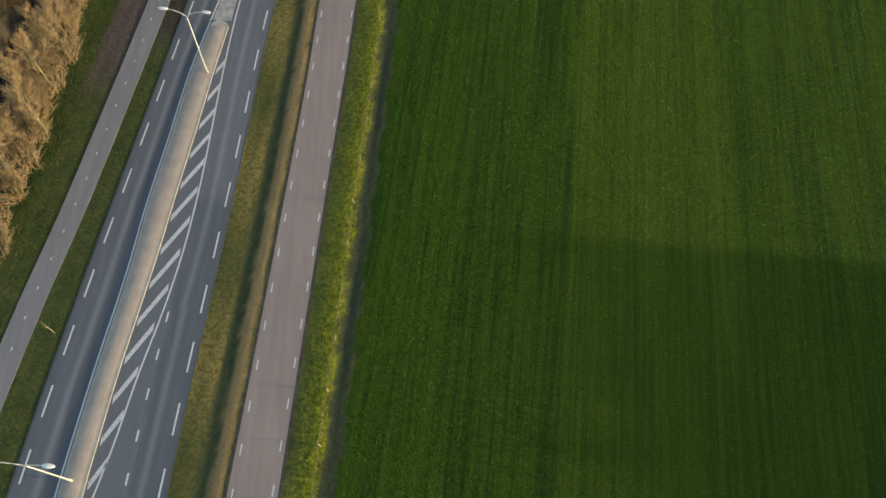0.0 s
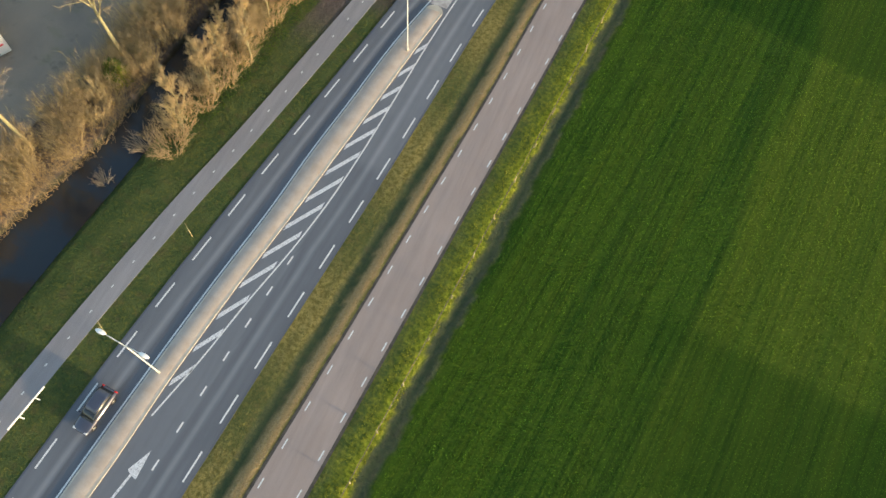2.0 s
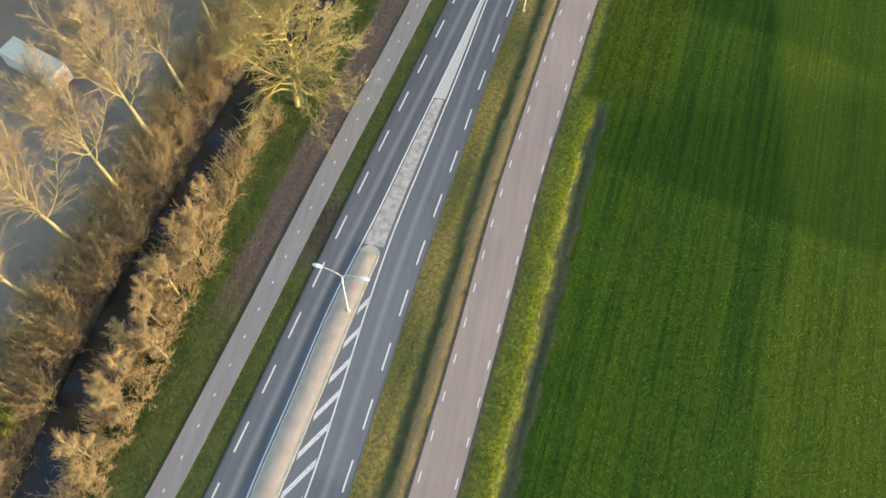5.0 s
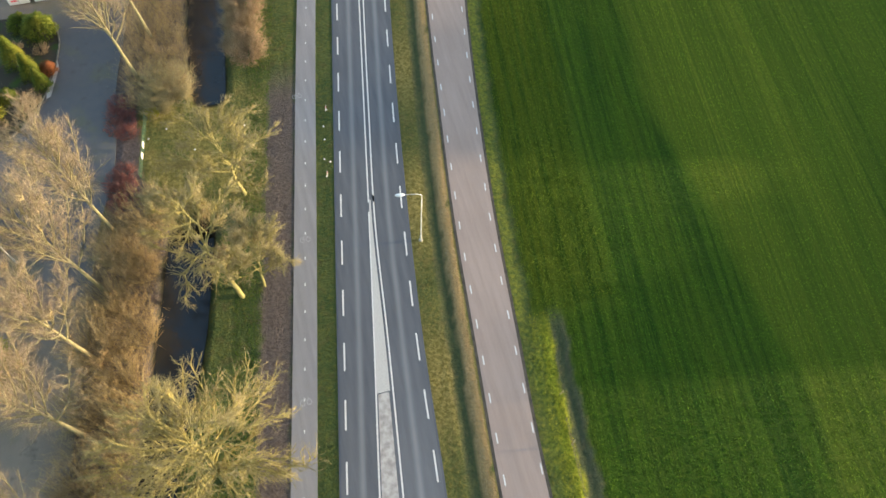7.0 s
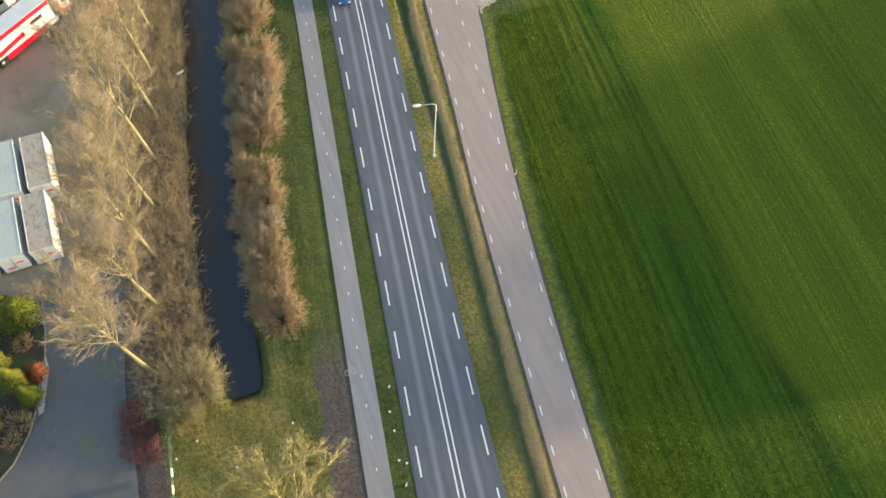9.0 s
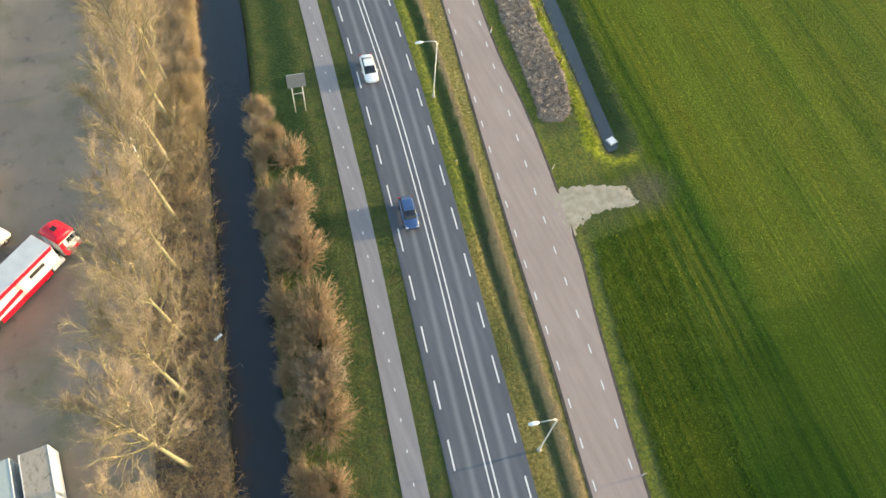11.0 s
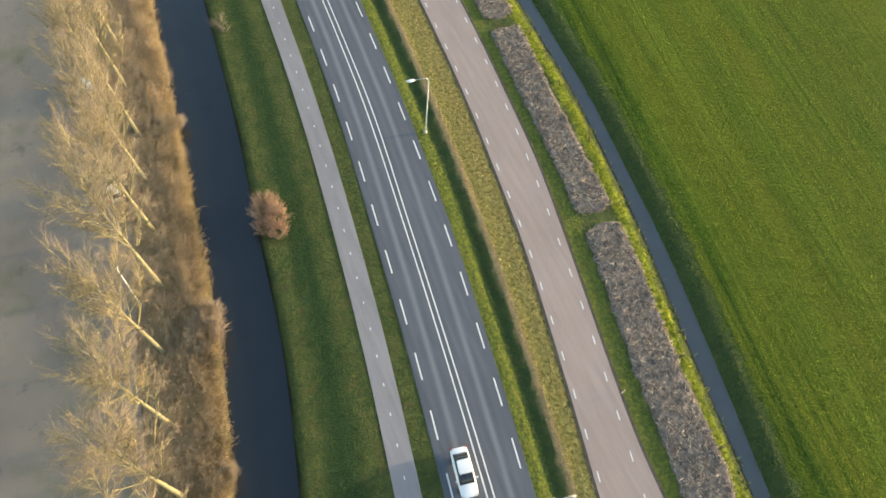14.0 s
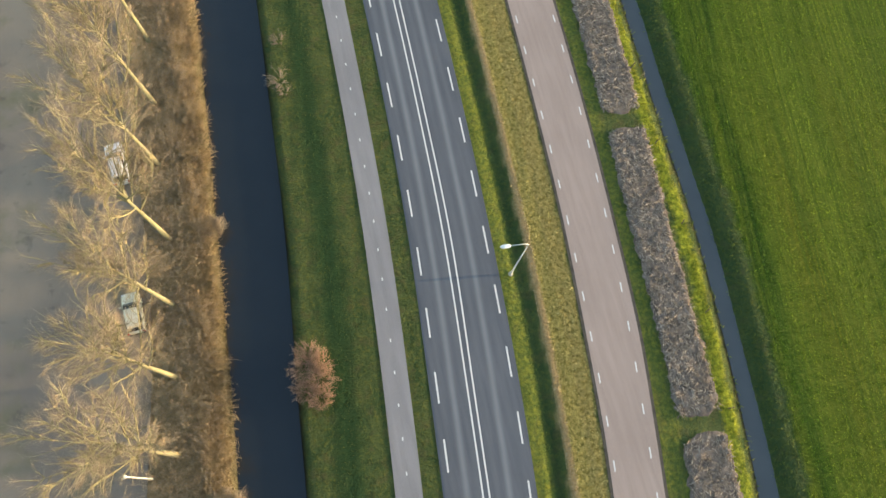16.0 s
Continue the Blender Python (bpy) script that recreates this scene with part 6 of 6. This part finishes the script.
# ---- swap bodies in the yard ----
def roof_material(name, a, b, dirt, amount):
    m = Mat(name, 0.7, 0, 0.3)
    n, f = m.noise(1.1, 4, stretch=(2.2, 1, 1)), m.noise(5, 3)
    col = m.mix(m.ramp(n, [(0.3, 0.0), (0.7, 1.0)]), a, b)
    m.colour(m.mix(m.math("MULTIPLY", m.ramp(n, [(0.46, 0.0), (0.62, 1.0)]), m.math("MULTIPLY", m.ramp(f, [(0.35, 0.3), (0.6, 1.0)]), amount)), col, dirt))
    return m.m


ROOFS = [roof_material("dirty_white_roof", (0.58, 0.60, 0.60), (0.72, 0.73, 0.73), (0.16, 0.17, 0.15), 0.75), roof_material("grey_green_roof", (0.36, 0.40, 0.37), (0.46, 0.50, 0.47), (0.27, 0.27, 0.19), 0.5), roof_material("beige_roof", (0.33, 0.28, 0.22), (0.46, 0.40, 0.33), (0.11, 0.10, 0.06), 0.7)]
BODY = box_mesh("body", 2.5, 7.45, 2.45, BOXWHITE, 0.03)
RIB = box_mesh("rib", 0.05, 0.09, 2.3, BOXWHITE, 0.01)
RAILING = box_mesh("top_rail", 0.1, 7.45, 0.12, BOXWHITE, 0.02)
SIGN_BAR = box_mesh("marking_bar", 0.7, 0.02, 0.22, RED, 0.004)
FOOTING = box_mesh("corner_foot", 0.18, 0.18, 0.2, CHASSIS, 0.02)


def swap_body(x, y, k, turn=1.5):
    ob = empty("swap_body", pose(x, y, 0, 0, 0, turn), ("white freight container with blotchy dirty roof", "white freight container with greenish grey roof", "white freight container with faded beige roof")[k], "container", "containers in the yard")
    body = part("body", BODY, ob, pose(0, 0, 0.18))
    part("roof", box_mesh("roof", 2.4, 7.35, 0.05, ROOFS[k], 0.01), ob, pose(0, 0, 2.62))
    for sx in (-1, 1):
        part("top_rail", RAILING, ob, pose(sx * 1.2, 0, 2.58))
        for j in range(9):
            part("rib", RIB, body, pose(sx * 1.26, -3.4 + 0.85 * j, 0.08))
        for yy in (-3.5, 3.5):
            part("corner_foot", FOOTING, ob, pose(sx * 1.1, yy, 0))
    part("marking_bar", SIGN_BAR, body, pose(-0.5, -3.735, 0.5))
    part("marking_bar", SIGN_BAR, body, pose(0.55, -3.735, 1.2))
    part("door_seam", box_mesh("door_seam", 0.04, 0.03, 2.2, CHASSIS, 0.005), body, pose(0, -3.73, 0.12))


for x, k in ((-54.6, 0), (-51.5, 1), (-48.35, 2)):
    swap_body(x, 151.4, k)
for x, k in ((-54.0, 0), (-50.8, 1), (-47.6, 2)):
    swap_body(x, 159.5, k)
swap_body(-65.6, 79.6, 1, 72)
swap_body(-68.6, 41.0, 0, 62)

# ---- white office building ----
def office():
    ob = empty("office_building", pose(-65.3, 92.5, 0, 0, 0, 5), "white flat-roofed office with dark window bands", "building")
    wall = plain("white_plaster", (0.55, 0.55, 0.49), (0.62, 0.61, 0.54), 0.5, 0.8)
    felt = plain("grey_roof_felt", (0.16, 0.16, 0.17), (0.23, 0.23, 0.23), 0.6, 0.9)
    w, d, h = 13.0, 15.0, 6.2
    part("wall", box_mesh("wall", w, d, h - 0.5, wall, 0.03), ob, pose(-w / 2, d / 2, 0))
    part("roof", box_mesh("roof", w - 0.5, d - 0.5, 0.2, felt, 0.02), ob, pose(-w / 2, d / 2, h - 0.5))
    for sx, sy, px, py in ((w + 0.3, 0.35, -w / 2, 0.0), (w + 0.3, 0.35, -w / 2, d), (0.35, d - 0.2, 0.0, d / 2), (0.35, d - 0.2, -w, d / 2)):
        part("parapet", box_mesh("parapet", sx, sy, 0.75, wall, 0.03), ob, pose(px, py, h - 0.55))
    pane = plain("office_glass", (0.02, 0.025, 0.03), (0.035, 0.04, 0.045), 1, 0.08, 0, 0.6, bump=0)
    frame_m = plain("white_window_frame", (0.7, 0.7, 0.68), (0.78, 0.78, 0.76), 2, 0.4, bump=0)
    sill = plain("stone_sill", (0.35, 0.35, 0.33), (0.45, 0.45, 0.42), 2, 0.8)
    for storey in (0.7, 3.4):
        for k in range(6):
            win = part("window", box_mesh("window", 0.1, 2.2, 1.9, frame_m, 0.02), ob, pose(0.03, 1.5 + 2.3 * k, storey))
            part("pane", box_mesh("pane", 0.04, 0.98, 1.7, pane, 0.0), win, pose(0.045, -0.53, 0.1))
            part("pane", box_mesh("pane", 0.04, 0.98, 1.7, pane, 0.0), win, pose(0.045, 0.53, 0.1))
            part("sill", box_mesh("sill", 0.25, 2.0, 0.08, sill, 0.01), win, pose(0.1, 0, -0.08))
        for k in range(5):
            win = part("window", box_mesh("window", 2.2, 0.1, 1.9, frame_m, 0.02), ob, pose(-1.6 - 2.4 * k, -0.03, storey))
            part("pane", box_mesh("pane", 0.98, 0.04, 1.7, pane, 0.0), win, pose(-0.53, -0.045, 0.1))
            part("pane", box_mesh("pane", 0.98, 0.04, 1.7, pane, 0.0), win, pose(0.53, -0.045, 0.1))
    for sx in (-4.0, -9.0):
        part("skylight", box_mesh("skylight", 1.6, 3.0, 0.4, pane, 0.05), ob, pose(sx, 8.0, h - 0.35))


office()
# red barrier beside the building
ob = empty("barrier", pose(-64.9, 106.6, 0, 0, 0, -28), "red and white boom barrier at the yard entrance", "barrier")
part("housing", box_mesh("housing", 0.8, 0.6, 1.1, RED, 0.03), ob)
part("boom", box_mesh("boom", 0.3, 3.2, 0.2, RED, 0.03), ob, pose(0, 1.7, 1.0, 10, 0, 0))
part("boom_tip", box_mesh("boom_tip", 0.31, 0.5, 0.21, WHITE_STEEL, 0.02), ob, pose(0, 3.4, 1.3, 10, 0, 0))

# ---- front garden: raised bed with a kerb ----
def garden():
    edge = [(-62, 124.6), (-58.5, 124.8), (-56, 125.6), (-54, 127.2), (-52.4, 129.6), (-51.2, 132.6), (-50.3, 136), (-49.8, 140), (-50.3, 143.6), (-53.5, 145.4), (-62, 145.6), (-72, 145), (-72, 124.6)]
    n = len(edge)
    verts = [(x, y, 0.1) for x, y in edge] + [(x, y, -0.1) for x, y in edge]
    faces = [tuple(range(n))] + [(i, n + i, n + (i + 1) % n, (i + 1) % n) for i in range(n)]
    m = Mat("garden_soil", 0.95, 0, 0.1)
    m.colour(m.mix(m.ramp(m.noise(0.5, 4), [(0.48, 0.0), (0.68, 1.0)]), (0.055, 0.048, 0.036), (0.045, 0.080, 0.02)))
    m.bump(m.noise(6, 4), 0.8, 0.08)
    tagged(new("garden_bed", mesh_of("garden_bed", verts, faces, m.m)), "planted garden bed with soil and lawn", "garden bed", kind="structure")
    pts = [(x, y, 0.09) for x, y in edge[:9]]
    tagged(new("kerb", tube_mesh("kerb", pts, [0.11] * len(pts), plain("grey_kerb", (0.11, 0.105, 0.09), (0.20, 0.19, 0.16), 2, 0.85), 6)), "grey concrete kerb round the garden bed", "kerb", kind="structure")
    wedge = [(-51.4, 131.0), (-50.9, 131.3), (-49.9, 135.6), (-50.1, 137.2), (-50.6, 136.0), (-51.3, 133.0)]
    tagged(new("paving", mesh_of("paving", [(x, y, 0.115) for x, y in wedge], [tuple(range(6))], WORN)), "pale stone edge beside the garden shrubs", "paving", kind="structure")


garden()


def gatehouse():
    """Low office by the yard gate, with a lawn before it."""
    ob = empty("gatehouse", pose(-61.2, 158.4, 0, 0, 0, 38), "pale low gatehouse with dark windows and flat roof", "building")
    wall = plain("cream_plaster", (0.50, 0.47, 0.36), (0.58, 0.55, 0.43), 0.5, 0.8)
    felt = plain("blue_grey_roof_felt", (0.20, 0.22, 0.25), (0.28, 0.30, 0.33), 0.6, 0.9)
    pane = plain("gatehouse_glass", (0.02, 0.025, 0.03), (0.035, 0.04, 0.045), 1, 0.08, 0, 0.6, bump=0)
    part("wall", box_mesh("wall", 7.0, 7.0, 3.3, wall, 0.03), ob)
    part("roof", box_mesh("roof", 6.6, 6.6, 0.16, felt, 0.02), ob, pose(0, 0, 3.28))
    for sx, sy, px, py in ((7.3, 0.3, 0, -3.5), (7.3, 0.3, 0, 3.5), (0.3, 6.7, -3.5, 0), (0.3, 6.7, 3.5, 0)):
        part("parapet", box_mesh("parapet", sx, sy, 0.5, wall, 0.03), ob, pose(px, py, 3.1))
    for k in (-2.1, 0.0, 2.1):
        for m in (pose(k, -3.52, 1.0), pose(3.52, k, 1.0, 0, 0, 90)):
            win = part("window", box_mesh("window", 1.6, 0.1, 1.3, WHITE_STEEL, 0.02), ob, m)
            part("pane", box_mesh("pane", 1.4, 0.05, 1.1, pane, 0.0), win, pose(0, -0.045, 0.1))


gatehouse()
lawn = [(-72, 146.5), (-60, 146.8), (-57.6, 149.5), (-57.2, 154), (-58.5, 156.8), (-63, 154), (-72, 154)]
v = [(x, y, 0.05) for x, y in lawn] + [(x, y, -0.1) for x, y in lawn]
tagged(new("lawn", mesh_of("lawn", v, [tuple(range(7))] + [(i, 7 + i, 7 + (i + 1) % 7, (i + 1) % 7) for i in range(7)], plain("lawn_grass", (0.035, 0.09, 0.015), (0.07, 0.13, 0.02), 0.8, 0.95, bump=0.6, dist=0.05, world=True))), "green lawn beside the gatehouse", "lawn", kind="structure")
